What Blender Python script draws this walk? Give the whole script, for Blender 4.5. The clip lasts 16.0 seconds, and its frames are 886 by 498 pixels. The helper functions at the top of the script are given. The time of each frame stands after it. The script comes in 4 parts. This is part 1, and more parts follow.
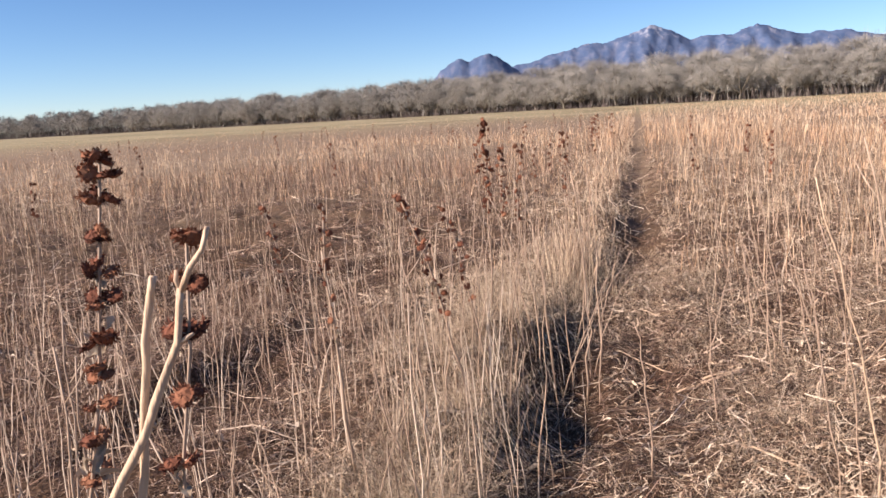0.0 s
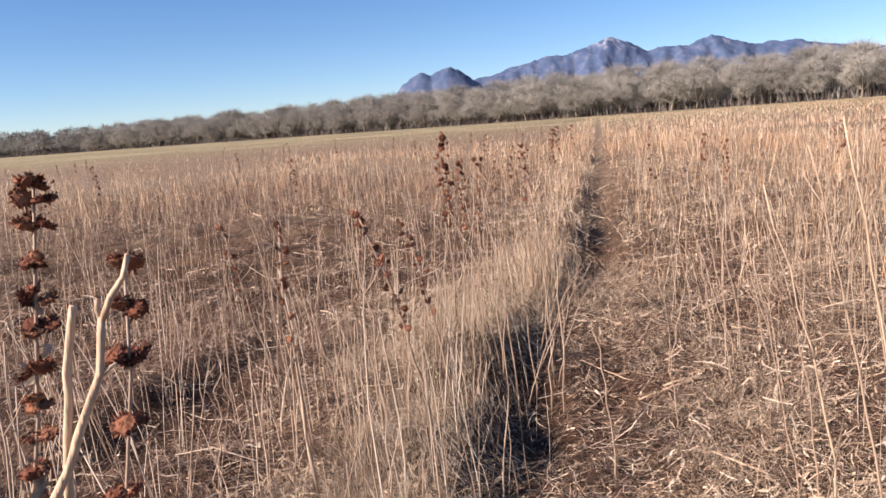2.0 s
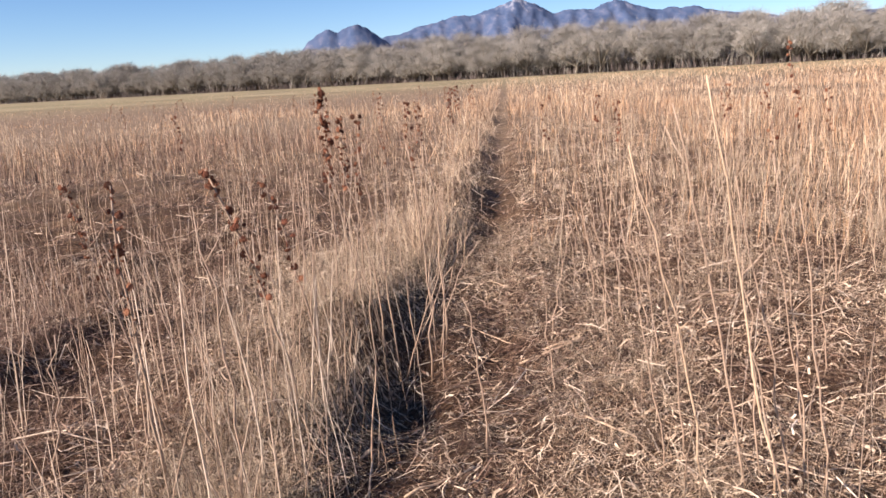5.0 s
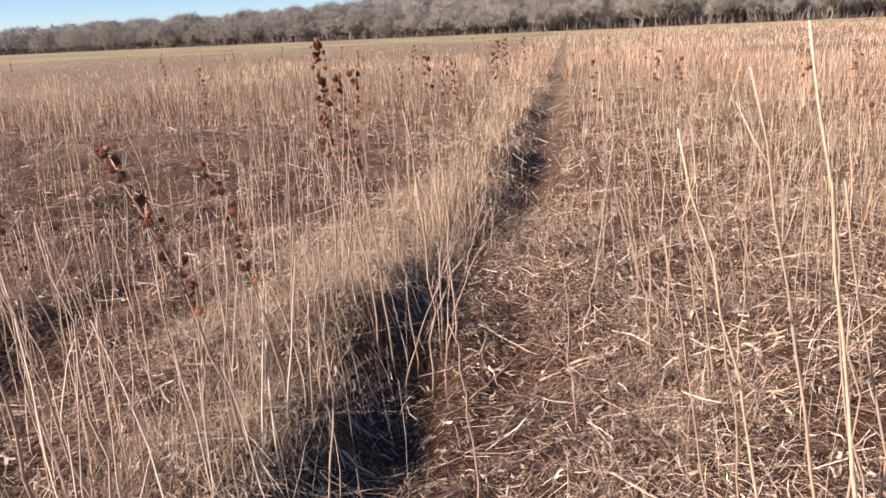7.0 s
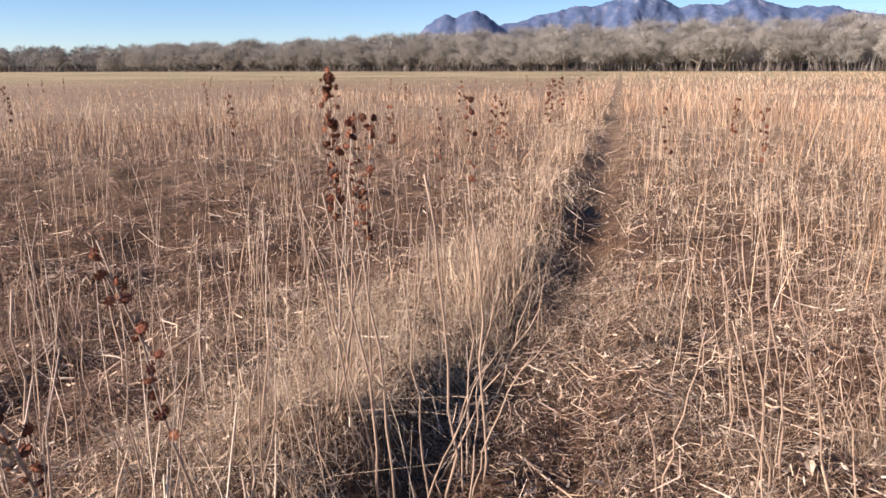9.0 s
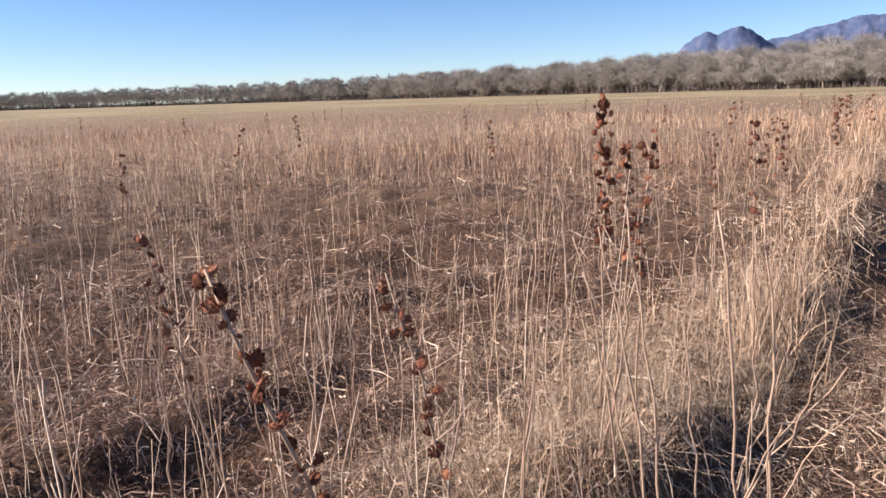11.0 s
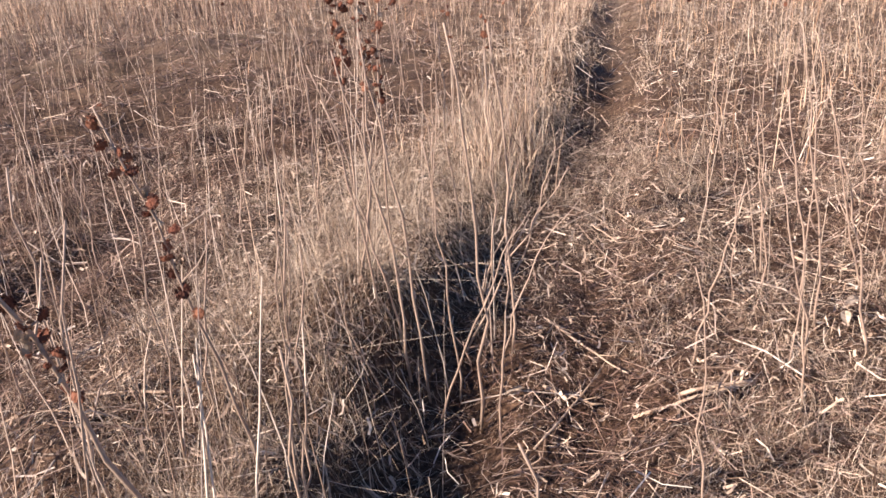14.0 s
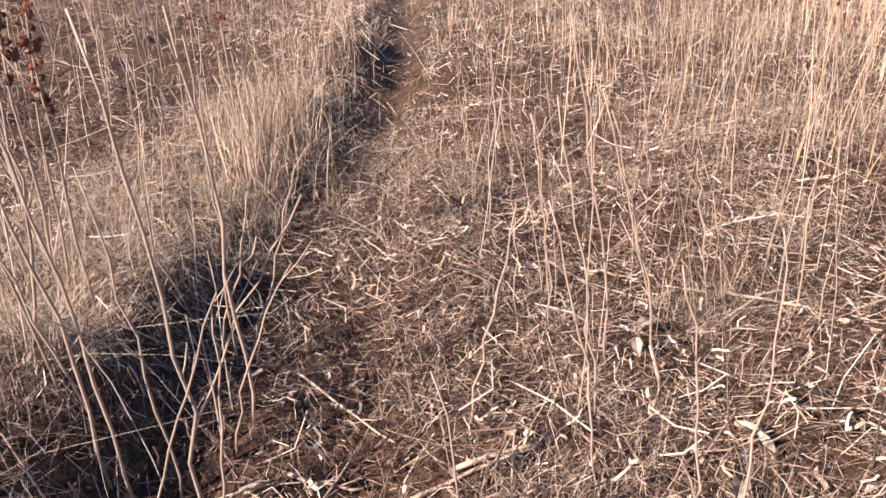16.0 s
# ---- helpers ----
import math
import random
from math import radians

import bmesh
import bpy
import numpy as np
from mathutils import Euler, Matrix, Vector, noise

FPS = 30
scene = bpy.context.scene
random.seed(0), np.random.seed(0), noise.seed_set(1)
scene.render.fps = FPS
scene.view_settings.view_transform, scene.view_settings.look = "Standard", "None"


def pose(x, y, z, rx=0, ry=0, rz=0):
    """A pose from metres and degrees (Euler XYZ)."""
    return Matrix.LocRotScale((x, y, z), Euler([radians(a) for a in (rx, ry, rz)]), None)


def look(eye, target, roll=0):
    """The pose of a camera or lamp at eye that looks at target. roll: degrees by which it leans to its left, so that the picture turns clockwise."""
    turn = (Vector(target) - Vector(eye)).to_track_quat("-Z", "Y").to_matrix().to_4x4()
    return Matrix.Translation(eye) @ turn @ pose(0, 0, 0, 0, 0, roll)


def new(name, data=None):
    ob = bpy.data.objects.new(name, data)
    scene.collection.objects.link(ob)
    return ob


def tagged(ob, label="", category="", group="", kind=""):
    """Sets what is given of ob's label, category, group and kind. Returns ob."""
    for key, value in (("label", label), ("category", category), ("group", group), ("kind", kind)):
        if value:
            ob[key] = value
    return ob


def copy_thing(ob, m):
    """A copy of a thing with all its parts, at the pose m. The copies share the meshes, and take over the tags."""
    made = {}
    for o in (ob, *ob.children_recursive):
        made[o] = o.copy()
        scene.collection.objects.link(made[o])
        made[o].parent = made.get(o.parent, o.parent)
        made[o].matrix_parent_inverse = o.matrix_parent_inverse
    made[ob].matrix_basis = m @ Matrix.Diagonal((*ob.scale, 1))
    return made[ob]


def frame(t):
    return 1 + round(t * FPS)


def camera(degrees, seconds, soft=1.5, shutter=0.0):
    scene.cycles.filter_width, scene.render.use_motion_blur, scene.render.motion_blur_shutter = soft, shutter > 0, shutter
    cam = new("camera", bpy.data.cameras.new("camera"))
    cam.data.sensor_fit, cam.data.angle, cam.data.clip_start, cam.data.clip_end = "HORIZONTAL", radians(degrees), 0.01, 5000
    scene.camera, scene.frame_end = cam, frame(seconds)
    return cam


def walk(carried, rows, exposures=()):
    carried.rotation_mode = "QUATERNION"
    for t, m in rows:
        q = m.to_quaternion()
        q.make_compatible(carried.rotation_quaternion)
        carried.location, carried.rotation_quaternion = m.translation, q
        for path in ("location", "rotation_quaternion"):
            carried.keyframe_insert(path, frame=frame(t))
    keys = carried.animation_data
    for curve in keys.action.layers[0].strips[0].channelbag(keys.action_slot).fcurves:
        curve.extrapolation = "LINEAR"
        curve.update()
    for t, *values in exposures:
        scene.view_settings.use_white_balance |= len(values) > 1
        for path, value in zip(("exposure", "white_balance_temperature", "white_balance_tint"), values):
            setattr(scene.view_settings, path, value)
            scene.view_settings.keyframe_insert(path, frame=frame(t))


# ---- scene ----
cam = camera(60.6, 16.0, 1.6)
METRES, EYE, TILT, LEAN, TURN = 3.4, 1.5, -10.3, 3.3, 0.0
EXPOSURES = [(0.0, 1.06, 6300, 18), (4.2, 1.02, 6300, 18), (6.5, 1.12, 6300, 20), (10.2, 1.08, 6250, 19), (12.3, 1.2, 6150, 20), (16.0, 1.22, 6050, 20)]
ROWS = [
    (0.0, 0.0, 0.0, 0.0, 0.0, 0.0, -0.0),
    (0.5, 0.0003, 0.0019, -0.0001, -0.07, 0.08, 0.37),
    (1.0, 0.0061, 0.0008, 0.001, -0.67, 0.36, 0.88),
    (1.5, 0.009, 0.0009, 0.0022, -1.48, 0.77, 1.26),
    (2.0, 0.0088, 0.0006, 0.0016, -2.55, 0.96, 1.41),
    (2.5, 0.0069, 0.0004, 0.0005, -4.03, 0.86, 1.38),
    (3.0, 0.0117, -0.005, -0.0008, -6.06, 0.54, 1.4),
    (3.5, 0.0196, -0.008, 0.0003, -8.09, 0.15, 1.51),
    (4.0, 0.037, -0.0098, 0.0004, -9.96, -0.39, 1.8),
    (6.5, 0.1289, 0.2165, 0.0233, -6.35, -4.95, 0.79),
    (7.0, 0.1647, 0.2603, 0.0395, -5.16, -5.47, 0.29),
    (7.5, 0.1761, 0.3304, 0.0428, -5.38, -5.64, -0.3),
    (8.0, 0.1617, 0.4172, 0.0594, -5.32, -5.24, -1.13),
    (8.5, 0.1685, 0.4716, 0.0739, -4.32, -4.32, -2.04),
    (9.0, 0.1981, 0.5434, 0.0929, -1.69, -3.11, -2.73),
    (9.5, 0.2128, 0.5776, 0.1007, 2.86, -2.16, -3.19),
    (10.0, 0.1954, 0.581, 0.1048, 9.28, -1.46, -3.76),
    (12.5, 0.1596, 0.566, 0.0908, 18.99, -6.65, -3.9),
    (13.0, 0.1743, 0.5697, 0.0829, 10.98, -9.13, -2.05),
    (13.5, 0.1837, 0.5765, 0.0777, 3.55, -11.3, -0.81),
    (14.0, 0.1808, 0.5827, 0.0789, -1.79, -12.72, -0.16),
    (14.5, 0.1796, 0.6063, 0.0807, -5.25, -13.41, 0.03),
    (15.0, 0.2232, 0.6864, 0.0852, -7.88, -13.65, -0.05),
    (15.5, 0.2623, 0.72, 0.0956, -11.12, -13.96, 0.06),
    (16.0, 0.2772, 0.743, 0.0982, -15.61, -14.51, 0.02),
]
walk(cam, [(t, pose(0, 0, EYE, TILT, LEAN, TURN) @ pose(METRES * x, METRES * y, METRES * z, 90 + pitch, roll, yaw)) for t, x, y, z, yaw, pitch, roll in ROWS], EXPOSURES)

# ---- world and sun ----
SUN_AZ, SUN_EL = -110.0, 30.0        # degrees clockwise from +y, degrees up
world = bpy.data.worlds.new("world")
scene.world = world
world.use_nodes = True
wn = world.node_tree
sky = wn.nodes.new("ShaderNodeTexSky")
sky.sky_type = "NISHITA"
sky.sun_disc = False
sky.sun_elevation = radians(SUN_EL)
sky.sun_rotation = radians(SUN_AZ)
sky.altitude = 2000
sky.air_density, sky.dust_density, sky.ozone_density = 1.0, 0.0, 4.0
wn.nodes["Background"].inputs["Strength"].default_value = 0.066
deep = wn.nodes.new("ShaderNodeHueSaturation")
deep.inputs["Saturation"].default_value = 1.1
wn.links.new(sky.outputs[0], deep.inputs["Color"])
wn.links.new(deep.outputs[0], wn.nodes["Background"].inputs["Color"])
sun = new("sun", bpy.data.lights.new("sun", "SUN"))
sun.data.energy, sun.data.angle, sun.data.color = 5.0, radians(0.53), (1.0, 0.91, 0.78)
sun_from = Vector((math.sin(radians(SUN_AZ)) * math.cos(radians(SUN_EL)), math.cos(radians(SUN_AZ)) * math.cos(radians(SUN_EL)), math.sin(radians(SUN_EL))))
sun.matrix_world = look(sun_from * 100, (0, 0, 0))

# ---- materials ----


def ground_material():
    """Dark soil near the track, under ever thicker pale thatch further out over the meadow."""
    m = bpy.data.materials.new("soil_and_thatch")
    m.use_nodes = True
    N, Lk = m.node_tree.nodes, m.node_tree.links
    bsdf = N["Principled BSDF"]
    bsdf.inputs["Roughness"].default_value = 0.95
    bsdf.inputs["Specular IOR Level"].default_value = 0.2
    geo = N.new("ShaderNodeNewGeometry")

    def tex(scale, detail):
        t = N.new("ShaderNodeTexNoise")
        t.inputs["Scale"].default_value, t.inputs["Detail"].default_value = scale, detail
        Lk.new(geo.outputs["Position"], t.inputs["Vector"])
        return t.outputs["Fac"]

    def ramp(fac, stops):
        r = N.new("ShaderNodeValToRGB")
        for i, (p, c) in enumerate(stops):
            e = r.color_ramp.elements[i] if i < 2 else r.color_ramp.elements.new(p)
            e.position, e.color = p, (*c, 1)
        Lk.new(fac, r.inputs[0])
        return r.outputs[0]

    def blend(fac, a, b):
        mx = N.new("ShaderNodeMix")
        mx.data_type = "RGBA"
        Lk.new(fac, mx.inputs[0])
        Lk.new(a, mx.inputs[6])
        Lk.new(b, mx.inputs[7])
        return mx.outputs[2]
    fine, mid, big = tex(40, 8), tex(2.5, 6), tex(0.05, 4)
    soil = ramp(fine, [(0.3, (0.026, 0.013, 0.007)), (0.5, (0.075, 0.040, 0.022)), (0.72, (0.19, 0.11, 0.064))])
    thatch = ramp(mid, [(0.3, (0.11, 0.07, 0.044)), (0.5, (0.21, 0.138, 0.086)), (0.7, (0.34, 0.24, 0.15))])
    mown = ramp(big, [(0.35, (0.20, 0.155, 0.082)), (0.5, (0.27, 0.215, 0.115)), (0.65, (0.36, 0.28, 0.165))])
    dist = N.new("ShaderNodeVectorMath")
    dist.operation = "LENGTH"
    Lk.new(geo.outputs["Position"], dist.inputs[0])

    def reach(a, b):
        r = N.new("ShaderNodeMapRange")
        r.inputs["From Min"].default_value, r.inputs["From Max"].default_value = a, b
        Lk.new(dist.outputs["Value"], r.inputs["Value"])
        return r.outputs[0]
    col = blend(reach(60, 130), blend(reach(7, 22), soil, thatch), mown)
    Lk.new(col, bsdf.inputs["Base Color"])
    bp = N.new("ShaderNodeBump")
    bp.inputs["Strength"].default_value, bp.inputs["Distance"].default_value = 0.8, 0.02
    Lk.new(fine, bp.inputs["Height"])
    Lk.new(bp.outputs[0], bsdf.inputs["Normal"])
    return m


def material(name, ramp, island=0.0, scale=8.0, rough=0.85, bump=0.0, stretch=(1, 1, 1), coarse=0.0, seed=0.0, rand=False, sheen=0.0, through_light=0.0):
    """ramp: colours mixed by noise at a fine and a coarse scale and, by island, piece by piece."""
    m = bpy.data.materials.new(name)
    m.use_nodes = True
    nt = m.node_tree
    N, Lk = nt.nodes, nt.links
    bsdf = N["Principled BSDF"]
    bsdf.inputs["Roughness"].default_value = rough
    bsdf.inputs["Specular IOR Level"].default_value = 0.3
    geo = N.new("ShaderNodeNewGeometry")
    mp = N.new("ShaderNodeMapping")
    mp.inputs["Scale"].default_value = stretch
    mp.inputs["Location"].default_value = (seed, seed * 0.7, 0)
    Lk.new(geo.outputs["Position"], mp.inputs["Vector"])
    fine = N.new("ShaderNodeTexNoise")
    fine.inputs["Scale"].default_value, fine.inputs["Detail"].default_value = scale, 6.0
    Lk.new(mp.outputs[0], fine.inputs["Vector"])
    fac = fine.outputs["Fac"]

    def mixed(a, b, w):
        mx = N.new("ShaderNodeMix")
        mx.inputs[0].default_value = w
        Lk.new(a, mx.inputs[2])
        Lk.new(b, mx.inputs[3])
        return mx.outputs[0]
    if coarse:
        big = N.new("ShaderNodeTexNoise")
        big.inputs["Scale"].default_value, big.inputs["Detail"].default_value = coarse, 3.0
        Lk.new(mp.outputs[0], big.inputs["Vector"])
        fac = mixed(fac, big.outputs["Fac"], 0.5)
    if island:
        fac = mixed(fac, geo.outputs["Random Per Island"], island)
    if rand:
        info = N.new("ShaderNodeObjectInfo")
        fac = mixed(fac, info.outputs["Random"], 0.35)
    cr = N.new("ShaderNodeValToRGB")
    els = cr.color_ramp.elements
    for i, (p, c) in enumerate(ramp):
        e = els[i] if i < 2 else els.new(p)
        e.position = p
        e.color = (*c, 1)
    Lk.new(fac, cr.inputs[0])
    Lk.new(cr.outputs[0], bsdf.inputs["Base Color"])
    if bump:
        bp = N.new("ShaderNodeBump")
        bp.inputs["Strength"].default_value, bp.inputs["Distance"].default_value = bump, 0.02
        Lk.new(fine.outputs["Fac"], bp.inputs["Height"])
        Lk.new(bp.outputs[0], bsdf.inputs["Normal"])
    if through_light:
        tl = N.new("ShaderNodeBsdfTranslucent")
        Lk.new(cr.outputs[0], tl.inputs["Color"])
        ms = N.new("ShaderNodeMixShader")
        ms.inputs[0].default_value = through_light
        Lk.new(bsdf.outputs[0], ms.inputs[1])
        Lk.new(tl.outputs[0], ms.inputs[2])
        Lk.new(ms.outputs[0], N["Material Output"].inputs["Surface"])
    return m


SOIL = ground_material()
STRAW = material("bleached_straw", [(0.0, (0.028, 0.015, 0.009)), (0.34, (0.085, 0.048, 0.028)), (0.54, (0.34, 0.22, 0.14)), (0.74, (0.70, 0.51, 0.345)), (1.0, (0.90, 0.77, 0.60))], island=0.78, scale=3, coarse=0.5, rough=0.7)
FINE = material("fine_dry_grass", [(0.1, (0.07, 0.042, 0.025)), (0.5, (0.42, 0.295, 0.19)), (0.9, (0.84, 0.67, 0.49))], island=0.65, scale=2, coarse=0.4, rough=0.8, through_light=0.08)
RUSSET = material("russet_grass", [(0.12, (0.11, 0.045, 0.022)), (0.45, (0.55, 0.315, 0.17)), (0.9, (0.90, 0.65, 0.42))], island=0.6, scale=0.6, coarse=0.06, rough=0.8, through_light=0.1)
BROWN = material("weathered_brown_grass", [(0.1, (0.035, 0.017, 0.011)), (0.45, (0.19, 0.105, 0.068)), (0.9, (0.58, 0.40, 0.275))], island=0.68, scale=0.6, coarse=0.1, rough=0.85)
# old brown litter, also laid under the banks to paint their shade darker
DULL = material("weathered_and_shade_brown_straw", [(0.0, (0.022, 0.010, 0.006)), (0.36, (0.07, 0.034, 0.021)), (0.56, (0.20, 0.112, 0.074)), (0.76, (0.42, 0.275, 0.19)), (1.0, (0.78, 0.62, 0.48))], island=0.78, scale=3, coarse=0.5, rough=0.8)
PALE = material("pale_straw_grass", [(0.12, (0.13, 0.075, 0.045)), (0.45, (0.57, 0.395, 0.25)), (0.9, (0.90, 0.72, 0.52))], island=0.62, scale=0.6, coarse=0.08, rough=0.75, through_light=0.1)
STALK = material("dry_stalk", [(0.12, (0.075, 0.04, 0.025)), (0.45, (0.46, 0.315, 0.215)), (0.9, (0.84, 0.68, 0.52))], island=0.65, scale=30, stretch=(1, 1, 0.25), coarse=2.0, rough=0.6, bump=0.3)
THICK = material("pale_woody_stem", [(0.2, (0.36, 0.23, 0.14)), (0.5, (0.58, 0.40, 0.26)), (0.8, (0.72, 0.55, 0.39))], scale=60, stretch=(1, 1, 0.15), coarse=6, rough=0.6, bump=0.5)
POD = material("brown_seed_head", [(0.25, (0.025, 0.009, 0.006)), (0.5, (0.17, 0.058, 0.03)), (0.75, (0.29, 0.125, 0.065))], island=0.35, scale=200, coarse=40, rough=0.95, rand=True)
CURL = material("withered_leaf", [(0.2, (0.12, 0.08, 0.05)), (0.5, (0.38, 0.28, 0.19)), (0.8, (0.72, 0.60, 0.46))], scale=60, coarse=15, rough=0.7)
BARK = material("grey_bark", [(0.2, (0.10, 0.082, 0.062)), (0.5, (0.20, 0.165, 0.125)), (0.8, (0.32, 0.27, 0.21))], scale=4, stretch=(1, 1, 0.3), coarse=0.3, rough=0.9, bump=0.5, rand=True)
TWIG = material("bare_twigs", [(0.1, (0.17, 0.15, 0.128)), (0.5, (0.30, 0.268, 0.23)), (0.9, (0.46, 0.415, 0.355))], island=0.3, scale=0.5, coarse=0.05, rough=0.85, rand=True)
BRUSH = material("brush_and_tree_shade", [(0.0, (0.045, 0.034, 0.03)), (0.5, (0.095, 0.072, 0.062)), (1.0, (0.18, 0.138, 0.115))], island=0.5, scale=0.6, coarse=0.06, rough=0.9)


def hazed_rock_material():
    """Forested slopes with blue distance haze painted into the colour, paler bare rock and old snow towards the
    summits.
    """
    m = bpy.data.materials.new("mountain_rock_with_blue_haze")
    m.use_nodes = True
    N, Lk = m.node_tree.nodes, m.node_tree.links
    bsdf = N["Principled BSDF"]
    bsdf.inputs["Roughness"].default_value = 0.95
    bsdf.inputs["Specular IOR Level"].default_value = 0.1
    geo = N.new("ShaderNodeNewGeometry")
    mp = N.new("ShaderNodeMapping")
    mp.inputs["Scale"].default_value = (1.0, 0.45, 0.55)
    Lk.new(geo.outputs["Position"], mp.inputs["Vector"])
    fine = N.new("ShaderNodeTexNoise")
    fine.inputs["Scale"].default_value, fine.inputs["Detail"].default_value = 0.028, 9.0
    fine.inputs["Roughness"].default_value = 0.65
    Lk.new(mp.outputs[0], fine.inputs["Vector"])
    # these blues hold the aerial haze, put straight into the base colour
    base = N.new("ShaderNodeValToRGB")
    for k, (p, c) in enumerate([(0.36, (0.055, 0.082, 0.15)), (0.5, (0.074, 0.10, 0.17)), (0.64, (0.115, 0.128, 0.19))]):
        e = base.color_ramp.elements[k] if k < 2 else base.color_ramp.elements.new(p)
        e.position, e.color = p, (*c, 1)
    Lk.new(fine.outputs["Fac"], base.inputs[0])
    xyz = N.new("ShaderNodeSeparateXYZ")
    Lk.new(geo.outputs["Position"], xyz.inputs[0])
    high = N.new("ShaderNodeMapRange")
    high.inputs["From Min"].default_value, high.inputs["From Max"].default_value = 255, 375
    high.inputs["To Max"].default_value = 0.30
    Lk.new(xyz.outputs["Z"], high.inputs["Value"])
    add = N.new("ShaderNodeMath")
    Lk.new(high.outputs[0], add.inputs[0])
    Lk.new(fine.outputs["Fac"], add.inputs[1])
    snow = N.new("ShaderNodeValToRGB")
    snow.color_ramp.elements[0].position, snow.color_ramp.elements[1].position = 0.66, 0.80
    Lk.new(add.outputs[0], snow.inputs[0])
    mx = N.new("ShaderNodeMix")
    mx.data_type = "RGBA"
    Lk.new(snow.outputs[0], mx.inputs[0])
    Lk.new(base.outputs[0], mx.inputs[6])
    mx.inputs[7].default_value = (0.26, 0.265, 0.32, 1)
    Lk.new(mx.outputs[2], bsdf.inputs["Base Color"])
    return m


HAZED_ROCK = hazed_rock_material()

# ---- mesh helpers ----
rng = np.random.default_rng(7)


def mesh_from(name, verts, faces, mat, smooth=False):
    """verts (n,3) and faces (m,k) arrays to a mesh."""
    me = bpy.data.meshes.new(name)
    n, k = faces.shape
    me.vertices.add(len(verts))
    me.vertices.foreach_set("co", np.ascontiguousarray(verts, dtype=np.float32).ravel())
    me.loops.add(n * k)
    me.loops.foreach_set("vertex_index", np.ascontiguousarray(faces, dtype=np.int32).ravel())
    me.polygons.add(n)
    me.polygons.foreach_set("loop_start", np.arange(0, n * k, k, dtype=np.int32))
    me.polygons.foreach_set("loop_total", np.full(n, k, dtype=np.int32))
    if smooth:
        me.polygons.foreach_set("use_smooth", np.ones(n, dtype=bool))
    me.materials.append(mat)
    me.update(calc_edges=True)
    me.validate()
    return me


def ribbon_arrays(P, W):
    """P (n,k,3) centre lines, W (n,k,3) half-width vectors."""
    n, k, _ = P.shape
    v = np.stack([P - W, P + W], axis=2).reshape(-1, 3)
    a = (np.arange(n)[:, None] * (2 * k) + np.arange(k - 1)[None] * 2).ravel()
    return v, np.stack([a, a + 1, a + 3, a + 2], 1)


def tube_arrays(P, R, sides=3):
    """P (n,k,3) centre lines, R (n,k) radii: thin prisms."""
    n, k, _ = P.shape
    d = P[:, -1] - P[:, 0]
    d /= np.linalg.norm(d, axis=1, keepdims=True) + 1e-9
    ref = np.where(np.abs(d[:, 2:3]) > 0.9, [[1.0, 0, 0]], [[0, 0, 1.0]])
    u = np.cross(d, ref)
    u /= np.linalg.norm(u, axis=1, keepdims=True)
    w = np.cross(d, u)
    ang = np.arange(sides) * 2 * np.pi / sides
    ring = u[:, None, None] * np.cos(ang)[None, None, :, None] + w[:, None, None] * np.sin(ang)[None, None, :, None]
    v = (P[:, :, None] + ring * R[:, :, None, None]).reshape(-1, 3)
    base = np.arange(n)[:, None, None] * (k * sides) + np.arange(k - 1)[None, :, None] * sides
    s = np.arange(sides)[None, None]
    f = np.stack([base + s, base + (s + 1) % sides, base + sides + (s + 1) % sides, base + sides + s], -1).reshape(-1, 4)
    return v, f


def joined(arrays):
    vs, fs, o = [], [], 0
    for v, f in arrays:
        vs.append(v)
        fs.append(f + o)
        o += len(v)
    return np.concatenate(vs), np.concatenate(fs)


def part(name, me, parent, label="", m=None):
    ob = new(name, me)
    ob.parent = parent
    if m is not None:
        ob.matrix_basis = m
    if label:
        tagged(ob, label)
    return ob


# ---- ground ----
RUT_SLOPE = 0.252                     # the trodden track runs along x = RUT_SLOPE * y + RUT_X
RUT_X = 0.06
_w = np.random.default_rng(3)
WAVES = [(_w.uniform(0, 2 * np.pi), f, _w.uniform(0, 6.3)) for f in (0.5, 0.7, 0.9, 1.3, 1.9, 2.6, 3.4, 4.7, 6.1, 8.3)]


def lumps(x, y, scale=1.0):
    """Smooth unevenness, about -1 to 1."""
    s = 0
    for a, f, p in WAVES:
        s = s + np.sin((x * np.cos(a) + y * np.sin(a)) * f * scale + p + 1.3 * np.sin((y * np.cos(a) - x * np.sin(a)) * f * scale * 0.6 + p)) / (f ** 0.5)
    return s / 3.2


def off_track(x, y):
    """Metres to the right of the track's middle."""
    return (x - RUT_SLOPE * y - RUT_X) / math.hypot(1, RUT_SLOPE)


def bank(y):
    """How far left of the track the grassy bank's crest runs: broad near the start, closer further on."""
    return -0.80 + 0.33 / (1 + np.exp(-np.clip(y - 7.0, -20, 20) * 1.6))


def step(v, w):
    return 1 / (1 + np.exp(-np.clip(v / w, -40, 40)))


